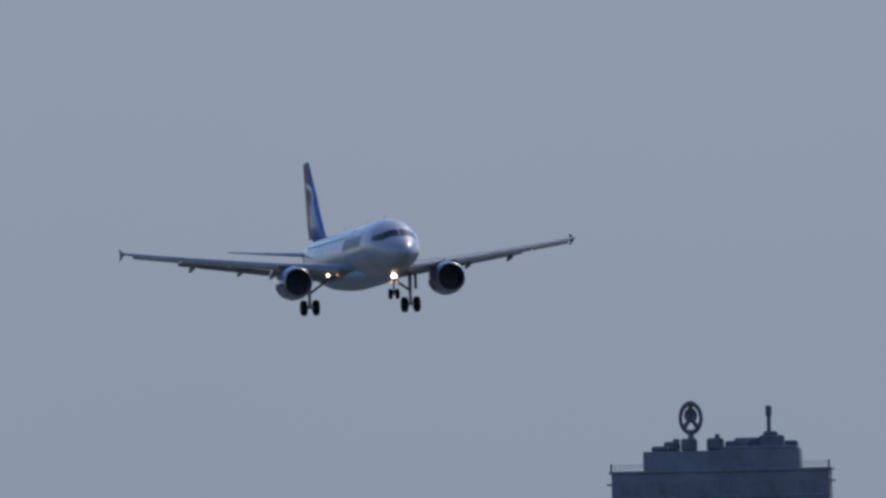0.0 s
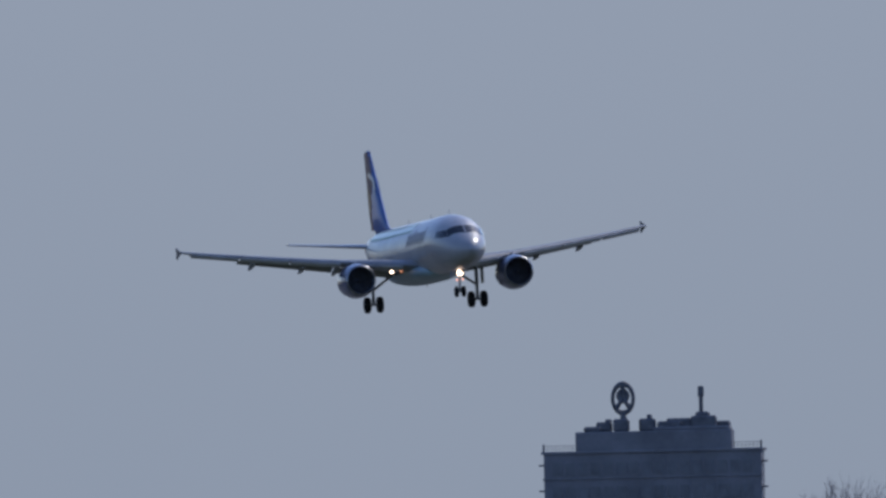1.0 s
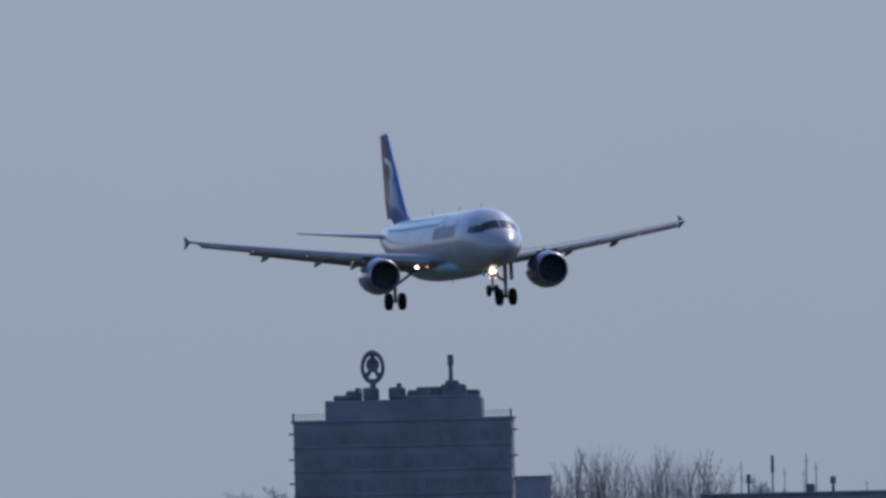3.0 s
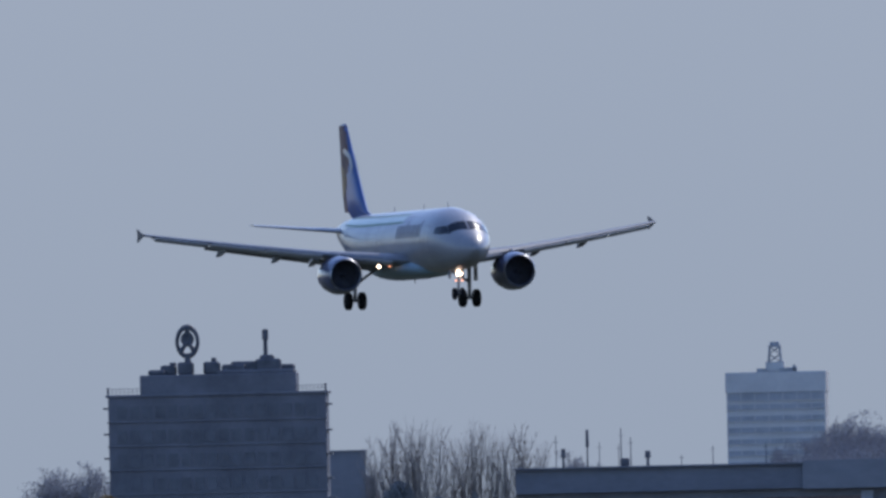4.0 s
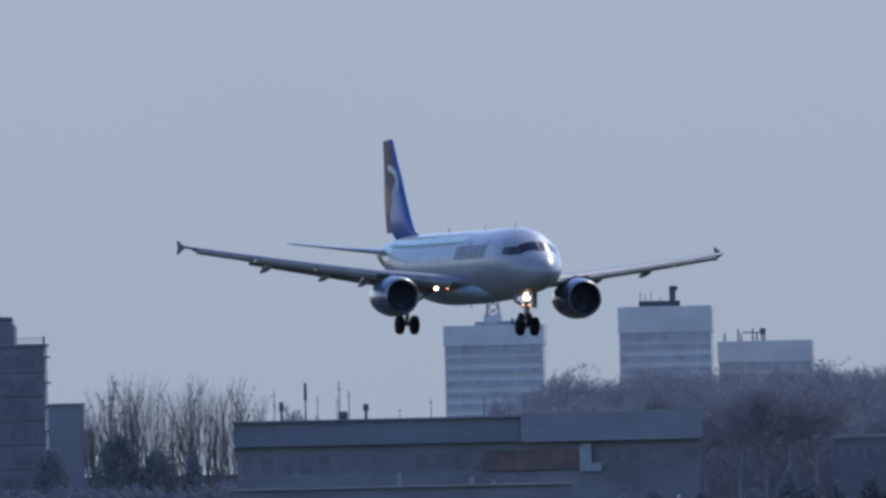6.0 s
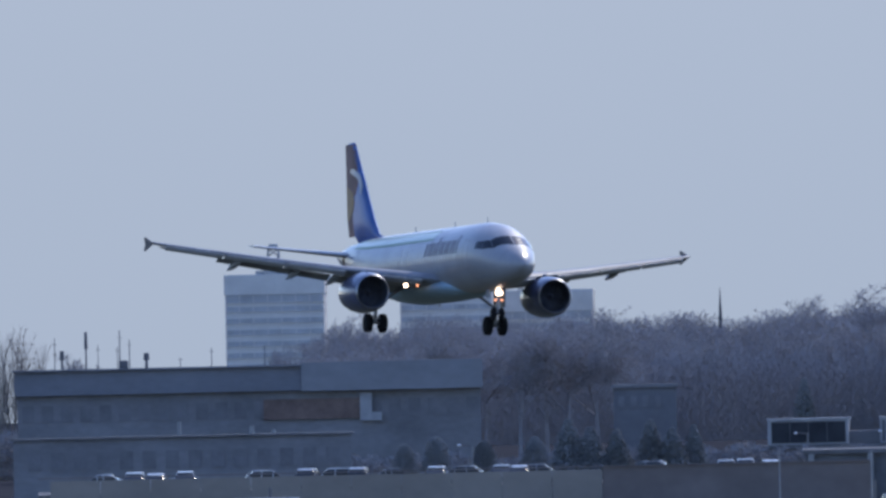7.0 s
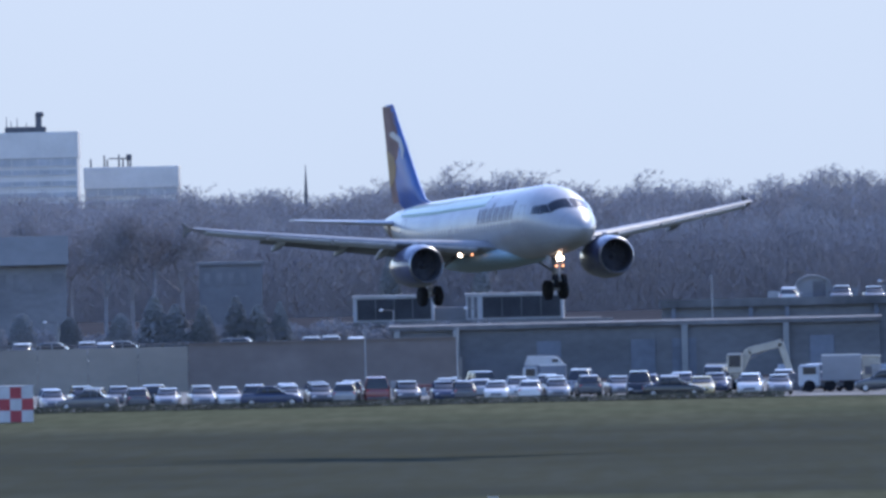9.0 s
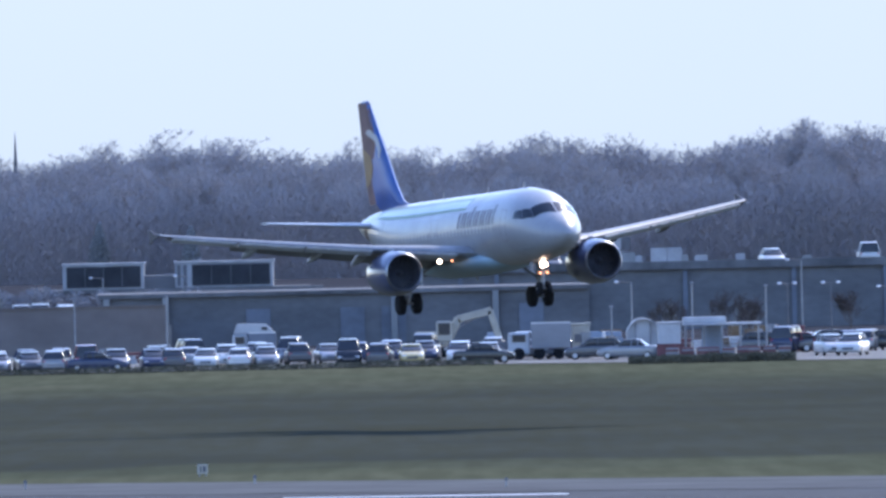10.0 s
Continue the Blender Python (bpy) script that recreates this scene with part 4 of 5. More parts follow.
for b, d, h, w in ((-24.0, 2200, 7.0, 1.3), (-23.1, 2200, 6.2, 1.5), (-22.0, 2200, 6.0, 1.3), (-20.6, 2205, 6.8, 1.1), (-19.7, 2205, 6.0, 1.3), (-14.2, 2500, 9.7, .8), (-10.4, 2500, 9.2, .8), (-48.6, 2700, 9.6, .7), (-18.8, 2208, 6.2, 1.1), (9.3, 1935, 3.4, 1.2)):
    evergreen(b, d, h, CONE, "dark green conifer with ragged outline", w)
for b, d, h in ((-51.7, 2700, 11.0), (-50.1, 2700, 9.2), (-54.5, 2720, 9.5), (-58, 2720, 9), (-25.4, 2210, 5.4), (-27.5, 2210, 5.2), (-29.5, 2210, 5.6), (-30.8, 2205, 5.0)):
    evergreen(b, d, h, DOME, "dark rounded evergreen shrub", .55)


for b, d, h, w in ((-35.2, 2950, 15.2, 1.0), (-34.3, 2960, 16.2, 1.2), (-33.3, 2950, 15.6, 1.1), (-31.0, 2950, 15.6, 1.1), (-29.8, 2960, 16.4, 1.2), (-28.5, 2950, 16.8, 1.2), (-27.4, 2960, 16.4, 1.1), (-26.0, 2950, 17.4, 1.2),
                   (-24.9, 2960, 18.4, 1.3), (-23.9, 2950, 19.0, 1.3), (-22.8, 2960, 18.4, 1.3), (-21.8, 2950, 17.0, 1.1)):
    plant(rnd.choice(TREES), on(b, d), d, h, rnd.uniform(0, 6), "broad leafless tree before the woods", "trees before the woods", 18.0, w)
RUST_LEAF = mat("rusty_leaves", (0.36, 0.25, 0.14), 0.9, 0, 1.5, 0.3)
RUST = leaf_clump("crown", 7, 1500, lambda t: .6 * math.sqrt(max(0, 1 - t * t)) + .02, .05, RUST_LEAF)
evergreen(-63.9, 2650, 10.1, RUST, "rounded shrub with rusty brown leaves", .55)


def scrub(name, b0, b1, d, depth, h, count, seed, label, material, up=0.0, slim=0.3, fade=1.0, fine=1.0):
    r = random.Random(seed)
    verts, faces = [], []
    for _ in range(count):
        b = r.uniform(b0, b1)
        t = r.random() ** fade
        hh = h * (.74 + .16 * noise.noise((b * .5, d * .01, 0)) + .12 * noise.noise((b * 2.3, d * .01, 4)) + r.uniform(-.12, .06))
        c = Vector((on(b, d), d + r.uniform(0, depth), hh * t))
        u = Vector((r.uniform(-1, 1), r.uniform(-1, 1), r.uniform(-.4, 1) + up)).normalized()
        w = u.orthogonal().normalized()
        s = r.uniform(.12, .42) * (h / 7) ** .5 * fine
        k = len(verts)
        verts += [tuple(c + u * s * 1.8), tuple(c - u * s + w * s * slim), tuple(c - u * s - w * s * slim)]
        faces.append((k, k + 1, k + 2))
    me = bpy.data.meshes.new(name)
    me.from_pydata(verts, [], faces)
    me.materials.append(material)
    return tagged(new(name, me), label, "bushes", kind="stuff")


HEDGE = mat("tangled_winter_hedge", (0.22, 0.21, 0.21), 0.95, 0, 0.3, 0.1, thin=0.05)
# haze painted into the colour: back-layer twigs far paler than BARK and UNDER
HAZED_TWIGS = mat("haze_paled_far_twigs", (0.44, 0.42, 0.435), 0.95, 0, 0.05, 0.1, thin=0.3)
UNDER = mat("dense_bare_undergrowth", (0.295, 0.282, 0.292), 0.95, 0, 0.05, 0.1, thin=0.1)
scrub("undergrowth", -34, 23, 3322, 18, 16.0, 240000, 8, "dense grey-brown undergrowth of the far woodland", UNDER, 1.2, .2, 1.7, .6)
scrub("hedge", -47, -10, 2230, 9, 5.0, 40000, 9, "dark tangled hedge behind the parking deck", HEDGE)
scrub("far_scrub", -80, -46, 2680, 12, 6.8, 45000, 11, "dark scrub below the office tower", HEDGE)
scrub("distant_woods", -34, 23, 3400, 10, 15.6, 240000, 14, "dense far woodland among the front trees", HAZED_TWIGS, 1.2, .14, 1.0, .7)
# church spire over the woods
sp = empty("spire", "slim dark church spire above the far trees", "church spire")
part("shaft", box((on(-17.6, 3450), 3450, 8.5), (.6, .6, 17)), METAL_DARK, sp)
part("roof", tube((on(-17.6, 3450), 3450, 17), (on(-17.6, 3450), 3450, 21.4), .27, .03, 8), METAL_DARK, sp)


# ---- cars ----
CAR_GLASS = mat("car_glass", (0.035, 0.038, 0.045), 0.15, 0, 1, 0.1, spec=0.3)
CAR_LIGHT = mat("clear_lamp_plastic", (0.75, 0.76, 0.78), 0.12, 0.3, 1, 0.05)
CAR_RED = mat("red_lamp_plastic", (0.4, 0.02, 0.02), 0.15, 0, 1, 0.05)
CAR_PAINT = {
    "white": mat("white_car_paint", (0.5, 0.5, 0.49), 0.35, 0, 1, 0.06, coat=0.5),
    "silver": mat("silver_car_paint", (0.22, 0.222, 0.23), 0.35, 0.3, 1, 0.06, coat=0.5),
    "grey": mat("grey_car_paint", (0.075, 0.075, 0.08), 0.35, 0.3, 1, 0.06, coat=0.5),
    "black": mat("black_car_paint", (0.016, 0.017, 0.02), 0.2, 0, 1, 0.06, coat=0.15),
    "blue": mat("dark_blue_car_paint", (0.02, 0.03, 0.07), 0.3, 0.2, 1, 0.06, coat=0.15),
    "red": mat("red_car_paint", (0.19, 0.05, 0.05), 0.25, 0, 1, 0.06, coat=0.15),
    "beige": mat("beige_car_paint", (0.55, 0.43, 0.20), 0.25, 0, 1, 0.06, coat=0.15),
}
# length, width, belt height, roof height, bonnet length, boot length
CAR_SHAPE = {"saloon": (4.6, 1.82, .97, 1.5, 1.35, .95), "hatchback": (4.1, 1.8, 1.0, 1.57, 1.05, .3),
             "estate": (4.6, 1.86, 1.02, 1.62, 1.25, .25), "van": (4.9, 1.92, 1.15, 1.98, .8, .15)}


def section(x, w, z0, z1, r, n=3):
    """A rounded cross-section of a car body, across y."""
    pts = []
    for cy, cz, a0 in ((1, 1, 0), (-1, 1, 90), (-1, -1, 180), (1, -1, 270)):
        for k in range(n + 1):
            a = radians(a0 + 90 * k / n)
            pts.append((x, cy * (w - r) + r * math.cos(a), (z1 - r if cz > 0 else z0 + r) + r * math.sin(a)))
    return pts


def build_car(kind, colour):
    L, W, belt, roof, bon, boot = CAR_SHAPE[kind]
    car = empty("car", f"parked {colour} {kind} car on the gravel car park" if kind != "van" else f"parked {colour} passenger van on the gravel car park", "car" if kind != "van" else "van", "parked cars")
    f, w = L / 2, W / 2
    low = [section(x, ww, z0, z1, r) for x, ww, z0, z1, r in (
        (f, w * .72, .38, .58, .07), (f - .08, w * .86, .28, .68, .1), (f - .35, w * .96, .22, belt - .16, .14), (f - bon * .6, w, .2, belt - .06, .16),
        (f - bon, w, .2, belt, .14), (-f + boot, w, .2, belt + .02, .14), (-f + .3, w * .98, .22, belt, .15), (-f + .06, w * .9, .3, belt - .08, .14), (-f, w * .8, .4, belt - .2, .1))]
    part("body", loft(low), CAR_PAINT[colour], car, f"{colour} car body", True)
    c0, c1 = f - bon + .1, -f + boot - .05
    part("cabin_glass", loft([section(x, ww, belt - .08, z, .1) for x, ww, z in ((c0, w * .9, belt), (c0 - .75, w * .71, roof - .06), (c1 + (.55 if kind != "van" else .15), w * .7, roof - .07), (c1, w * .88, belt + .02))]), CAR_GLASS, car, "dark car windows", True)
    part("roof", loft([section(x, ww, z - .09, z, .04) for x, ww, z in ((c0 - .66, w * .68, roof - .05), (c0 - 1.0, w * .71, roof), (c1 + .8, w * .7, roof), (c1 + .42, w * .64, roof - .09))]), CAR_PAINT[colour], car, "", True)
    for s in (1, -1):
        for x in (c0 - .78 - (.55 if kind != "van" else .9), c1 + .62):
            part("pillar", tube((x, s * w * .9, belt - .02), (x - .05, s * w * .7, roof - .06), .045, .04, 5), CAR_PAINT[colour], car)
        part("headlight", box((f - .14, s * w * .66, .62), (.2, .34, .15), .03), CAR_LIGHT, car, "clear headlight")
        part("tail_light", box((-f + .08, s * w * .74, belt - .24), (.14, .22, .24), .03), CAR_RED, car, "red tail light")
        part("mirror", box((c0 - .3, s * (w + .09), belt + .04), (.14, .2, .13), .03), CAR_PAINT[colour], car)
        for x in (f - .82, -f + .8):
            bm = wheel_bm(.31, .2, 16)
            bmesh.ops.translate(bm, verts=bm.verts, vec=(x, s * (w - .1), .31))
            t = part("wheel", bm, RUBBER, car, "black tyre", True)
            part("rim", tube((x, s * (w - .16), .31), (x, s * (w + .005), .31), .2, .19, 12), BARE, t)
    part("grille", box((f - .01, 0, .5), (.06, w * .9, .16), .02), METAL_DARK, car)
    part("bumper", box((-f + .02, 0, .42), (.12, W * .84, .18), .04), CAR_PAINT[colour] if colour != "red" else METAL_DARK, car)
    return car


CARS = {}


def park(kind, colour, x, y, turn, z=0.05, group=""):
    m = pose(x, y, z, 0, 0, turn)
    if (kind, colour) not in CARS:
        CARS[kind, colour] = build_car(kind, colour)
        CARS[kind, colour].matrix_world = m
        ob = CARS[kind, colour]
    else:
        ob = copy_thing(CARS[kind, colour], m)
    if group:
        tagged(ob, f"{colour} {kind} parked on the upper parking deck", "", group)
    return ob


rnd = random.Random(21)
for b, colour, kind in (
    (-35.7, "silver", "saloon"),
    (-34.5, "red", "hatchback"),
    (-33.3, "grey", "estate"),
    (-32.2, "white", "saloon"),
    (-28.3, "silver", "hatchback"),
    (-26.6, "grey", "estate"),
    (-24.8, "grey", "hatchback"),
    (-23.5, "silver", "saloon"),
    (-22.1, "silver", "estate"),
    (-21.0, "white", "saloon"),
    (-19.9, "grey", "estate"),
    (-18.5, "silver", "saloon"),
    (-17.2, "grey", "hatchback"),
    (-16.1, "silver", "estate"),
    (-14.9, "red", "van"),
    (-13.6, "grey", "estate"),
    (-12.1, "blue", "hatchback"),
    (-11.3, "grey", "hatchback"),
    (-9.9, "white", "saloon"),
    (-8.5, "white", "saloon"),
    (-7.4, "silver", "hatchback"),
    (-4.0, "black", "van"),
    (-2.7, "grey", "estate"),
    (-1.4, "beige", "saloon"),
    (0.6, "white", "estate"),
    (1.8, "silver", "saloon"),
):
    park(kind, colour, on(b, 1784), 1784 + rnd.uniform(-.6, .6), (-90 if rnd.random() < .7 else 90) + rnd.uniform(-7, 7))
b = -36.8
while b < 5:
    if rnd.random() < (.55 if b < -12 else .9):
        park(rnd.choice(("hatchback", "saloon", "estate")), rnd.choice(("white", "silver", "grey", "grey", "black", "blue", "silver")), on(b, 1806), 1806 + rnd.uniform(-1, 1), (-90 if rnd.random() < .6 else 90) + rnd.uniform(-8, 8))
    b += 1.3 + rnd.uniform(-.1, .25)
b = -12.0
while b < 8.4:
    if rnd.random() < .5:
        park(rnd.choice(("hatchback", "estate", "van")), rnd.choice(("white", "silver", "grey", "black", "blue")), on(b, 1822), 1822, (-90 if rnd.random() < .6 else 90) + rnd.uniform(-12, 12))
    b += 1.4
park("saloon", "grey", on(-26.85, 1778), 1778, 178)
park("hatchback", "white", on(15.95, 1779), 1779, -78)
park("estate", "white", on(16.85, 1776), 1776, -100)
park("saloon", "silver", on(7.6, 1784), 1784, 170)
park("estate", "grey", on(6.2, 1790), 1790, 178)
for b, k, c in ((13.4, "estate", "grey"), (14.2, "van", "blue"), (15.0, "saloon", "red"), (13.9, "saloon", "black"), (15.7, "estate", "grey"), (16.6, "hatchback", "blue"), (17.5, "estate", "silver"), (18.3, "saloon", "black")):
    park(k, c, on(b, 1815), 1815, rnd.choice((-90, 90, 0, 180)) + rnd.uniform(-15, 15))
for b in (-43.1, -42.0, -41.1, -39.9, -36.9, -34.8, -33.8, -32.7, -31.2, -29.5, -28.1, -26.8, -26.0, -25.2, -20.9, -17.5, -16.7, -15.7):
    park(rnd.choice(("hatchback", "saloon", "estate")), rnd.choice(("white", "silver", "silver", "white")), on(b, 1966), 1966, rnd.choice((-90, 90, 0, 180)) + rnd.uniform(-8, 8), 2.6, "cars on the parking deck")
for b, k, c, turn in ((2.3, "hatchback", "white", 88), (4.46, "estate", "grey", -92), (5.8, "saloon", "grey", -86), (13.6, "estate", "white", -84), (17.6, "van", "white", 92)):
    tagged(park(k, c, on(b, 2104.5), 2104.5, turn, 5.3), f"{c} {k} standing on the raised road deck", "", "cars on the raised deck")


def driven(colour, label):
    """A car whose wheels turn about their own hubs."""
    car = tagged(build_car("saloon", colour), label, "car", "driving cars")
    f, w = CAR_SHAPE["saloon"][0] / 2, CAR_SHAPE["saloon"][1] / 2
    hubs = [(x, s * (w - .1), .31) for s in (1, -1) for x in (f - .82, -f + .8)]
    wheels = [o for o in car.children if o.name.split(".")[0] == "wheel"]
    hubs = [min(hubs, key=lambda h: (Vector(h) - o.data.vertices[0].co).length) for o in wheels]
    for o, hub in zip(wheels, hubs):
        for p in (o, *o.children):
            p.data.transform(Matrix.Translation([-v for v in hub]))
        o.location = hub
    return car, list(zip(wheels, hubs))


driven_black = driven("black", "black saloon car driving along the edge of the car park")
driven_blue = driven("blue", "dark blue saloon car driving along the edge of the car park")


# ---- airfield and car park things ----
RED_PAINT = mat("red_sign_paint", (0.30, 0.035, 0.045), 0.6, 0, 1, 0.12)
RED_DULL = mat("faded_red_plastic", (0.13, 0.042, 0.045), 0.6, 0, 1, 0.2)
CREAM = mat("cream_machine_paint", (0.38, 0.345, 0.28), 0.5, 0, 0.8, 0.12)
GALV = mat("galvanised_steel", (0.24, 0.245, 0.26), 0.45, 0.7, 1.5, 0.12)
BOXWHITE = mat("dusty_white_panel", (0.40, 0.405, 0.415), 0.55, 0, 0.6, 0.12)
GREY_PLASTIC = mat("dusty_grey_plastic", (0.20, 0.195, 0.20), 0.7, 0, 1, 0.2)
BOXBLUE = mat("pale_blue_panel", (0.20, 0.245, 0.31), 0.55, 0, 0.6, 0.12)


def checked_hut(x, y):
    h = empty("checkered_hut", "red and white checkered equipment hut on the grass", "hut", "", pose(x, y, 0, 0, 0, 24))
    part("body", box((0, 1.45, 1.28), (3.5, 2.9, 2.5), .03), BOXWHITE, h, "white hut body")
    part("roof", box((0, 1.45, 2.56), (3.6, 3.0, .08)), BOXWHITE, h)
    for i in range(4):
        for j in range(3):
            m = RED_PAINT if (i + j) % 2 == 0 else BOXWHITE
            part("square", box((-1.3125 + i * .875, -.015, .46 + j * .82), (.87, .03, .815)), m, h)
    for i in range(2):
        for j in range(3):
            m = RED_PAINT if (i + j) % 2 else BOXWHITE
            part("square", box((-1.765, .74 + i * 1.42, .46 + j * .82), (.03, 1.41, .815)), m, h)


def hut(name, label, category, b0, b1, d, h, material, roof, depth=2.4, door=True):
    t = empty(name, label, category)
    x0, x1 = on(b0, d), on(b1, d)
    w = x1 - x0
    part("body", box(((x0 + x1) / 2, d + depth / 2, h / 2 + .05), (w, depth, h), .05), material, t)
    part("roof", box(((x0 + x1) / 2, d + depth / 2, h + .1), (w + .2, depth + .2, .14), .03), roof, t)
    if door:
        part("door", box((x0 + w * .75, d - .01, 1.05), (.8, .06, 1.9)), GALV, t)
        part("window", box((x0 + w * .32, d - .01, h * .62), (w * .35, .06, .6)), TOWER_GLASS, t)
    return t


def truck(name, label, b0, b1, d, h, material, cab_left=True):
    t = empty(name, label, "truck")
    x0, x1 = on(b0, d), on(b1, d)
    w = x1 - x0
    cw = min(1.7, w * .35)
    bx0, bx1 = (x0 + cw + .1, x1) if cab_left else (x0, x1 - cw - .1)
    part("cargo_box", box(((bx0 + bx1) / 2, d + 1.2, (h + .8) / 2 + .05), (bx1 - bx0, 2.3, h - .8), .05), material, t)
    cx = x0 + cw / 2 if cab_left else x1 - cw / 2
    c = part("cab", box((cx, d + 1.2, 1.25), (cw, 2.1, 1.7), .15), BOXWHITE, t)
    part("cab_window", box((cx, d + .13, 1.65), (cw * .6, .06, .55)), CAR_GLASS, c)
    part("chassis", box(((x0 + x1) / 2, d + 1.2, .6), (w - .3, 1.6, .25)), METAL_DARK, t)
    part("roof_rail", box(((bx0 + bx1) / 2, d + .15, h + .08), (bx1 - bx0, .12, .1)), TOWER_WHITE, t)
    for x in (x0 + .8, x1 - .9, x1 - 1.9 if w > 5 else x0 + w / 2):
        for yy in (d + .25, d + 2.1):
            bm = bmesh.new()
            bmesh.ops.create_cone(bm, cap_ends=True, segments=16, radius1=.45, radius2=.45, depth=.28, matrix=Matrix.Translation((x, yy, .5)) @ Matrix.Rotation(radians(90), 4, "X"))
            part("wheel", bm, RUBBER, t, "black tyre")
    return t


def arm(name, p, q, s, parent, material):
    p, q = Vector(p), Vector(q)
    m = Matrix.Translation((p + q) / 2) @ (q - p).to_track_quat("X", "Z").to_matrix().to_4x4()
    return part(name, add_box(bmesh.new(), (0, 0, 0), ((q - p).length, .42, s), .05, m), material, parent)


def excavator(x, y):
    t = empty("excavator", "cream tracked excavator with folded arm in the car park", "excavator", "", pose(x, y, .05))
    for yy in (-1, 1):
        part("track", box((0, yy, .42), (3.4, .5, .8), .25), RUBBER, t, "dark crawler track")
    part("house", box((-.5, 0, 1.45), (2.6, 2.3, 1.1), .15), CREAM, t, "cream engine house")
    c = part("cab", box((.5, -.75, 2.0), (1.2, 1.0, 1.6), .12), CREAM, t)
    part("cab_window", box((.5, -1.27, 2.2), (.9, .05, .9)), CAR_GLASS, c)
    arm("boom", (.9, 0, 1.5), (1.6, 0, 3.0), .62, t, CREAM)
    arm("boom", (1.5, 0, 2.9), (4.1, 0, 3.5), .58, t, CREAM)
    arm("stick", (4.0, 0, 3.55), (4.7, 0, 1.3), .5, t, CREAM)
    part("bucket", box((4.7, 0, .95), (.8, .9, .8), .15), METAL_DARK, t)
    part("cylinder", tube((1.3, .1, 2.1), (3.0, .1, 3.1), .08, .08, 8), GALV, t)


def lamp_post(b, d, h, arms=0, reach=1.0, z=0.0, label="slim galvanised lamp post"):
    x = on(b, d)
    t = empty("lamp_post", label, "lamp post", "lamp posts")
    part("pole", tube((x, d, z), (x, d, h), .08, .05, 8), METAL_DARK if arms == 2 else GALV, t)
    part("foot", box((x, d, z + .15), (.4, .4, .3), .03), CONCRETE, t)
    if arms:
        for s in (-1, 1)[:arms]:
            a = part("arm", tube((x, d, h - .05), (x + s * reach, d, h + .05), .05, .04, 6), METAL_DARK, t)
            part("lamp_head", box((x + s * (reach + .15), d, h + .04), (.36, .3, .2), .07), CAR_LIGHT, a)
    else:
        part("lamp_head", box((x, d, h + .06), (.3, .25, .16), .04), GALV, t)
    return t


checked_hut(on(-30.05, 1690), 1690)
hut("container_hut", "flat grey site hut behind the parked cars", "hut", -37.9, -35.3, 1830, 2.55, FACADE_PALE, BOXWHITE)
part("flue", tube((on(-36.4, 1831), 1831, 2.7), (on(-36.4, 1831), 1831, 3.5), .12, .1, 8), METAL_DARK, None)
tagged(bpy.data.objects["flue"], "dark flue pipe above the white site hut", "flue pipe")
van = truck("delivery_truck", "blue-grey van with a white roof cap behind the parked cars", -8.8, -7.0, 1852, 2.1, HALL_GATE)
vx0, vx1 = on(-8.75, 1853), on(-7.05, 1853)
part("roof_cap", loft([[(vx0, yy, 2.15), (vx1, yy, 2.15), (vx1 - .25, yy, 2.45), (vx1 - .7, yy, 2.85), (vx0 + .3, yy, 2.9)] for yy in (1852.2, 1854.2)]), BOXWHITE, van, "white moulded roof cap")
part("cap_window", box((vx1 - .75, 1852.17, 2.5), (.45, .06, .22)), CAR_GLASS, van)
excavator(on(-.3, 1838), 1838)
truck("box_truck", "dusty grey box truck with a white roof rail", 2.6, 5.2, 1800, 2.7, FACADE_PALE)
hut("kiosk", "small cream kiosk with flat roof", "kiosk", 5.25, 6.0, 1804, 2.5, CREAM, CREAM)
hut("storage_container", "white storage container with dark red base", "container", 8.8, 9.75, 1781, 2.6, BOXWHITE, BOXWHITE, 2.4, False)
part("container_plinth", box((on(9.28, 1780.8), 1780.85, .6), (1.9, .1, 1.1), .02), RED_DULL, None)
tagged(bpy.data.objects["container_plinth"], "dark red panel leaning on the storage container", "panel")

# arched tent frame
tent = empty("arched_tent", "white arched storage tent on a metal frame", "tent")
tx0, tx1, td = on(7.5, 1802), on(8.9, 1802), 1802.0
rings = []
for yy in (td, td + 5):
    rings.append([((tx0 + tx1) / 2 + r * (tx1 - tx0) / 2 * math.cos(math.pi * i / 12), yy, .05 + 1.6 + 1.3 * r * math.sin(math.pi * i / 12)) for r, ii in ((1.0, range(13)), (.95, range(12, -1, -1))) for i in ii])
part("cover", loft(rings), BOXWHITE, tent, "white arched cover", True)
for s in (tx0 + .1, tx1 - .1):
    part("side_wall", box((s, td + 2.5, .85), (.1, 5, 1.65)), BOXWHITE, tent)
part("end_wall", box(((tx0 + tx1) / 2, td + 4.9, 1.1), (tx1 - tx0 - .3, .1, 2.1)), BOXBLUE, tent)
part("front_wall", loft([[((tx0 + tx1) / 2 + .92 * (tx1 - tx0) / 2 * math.cos(math.pi * i / 12), yy, 1.65 + 1.2 * math.sin(math.pi * i / 12)) for i in range(13)] + [(tx0 + .15, yy, .1), (tx1 - .15, yy, .1)] for yy in (td + .5, td + .6)]), BOXWHITE, tent, "pale fabric front wall")
for k in (-.55, .55):
    part("front_pole", tube(((tx0 + tx1) / 2 + k, td + .4, .05), ((tx0 + tx1) / 2 + k, td + .4, 2.6), .05, .05, 6), GALV, tent)

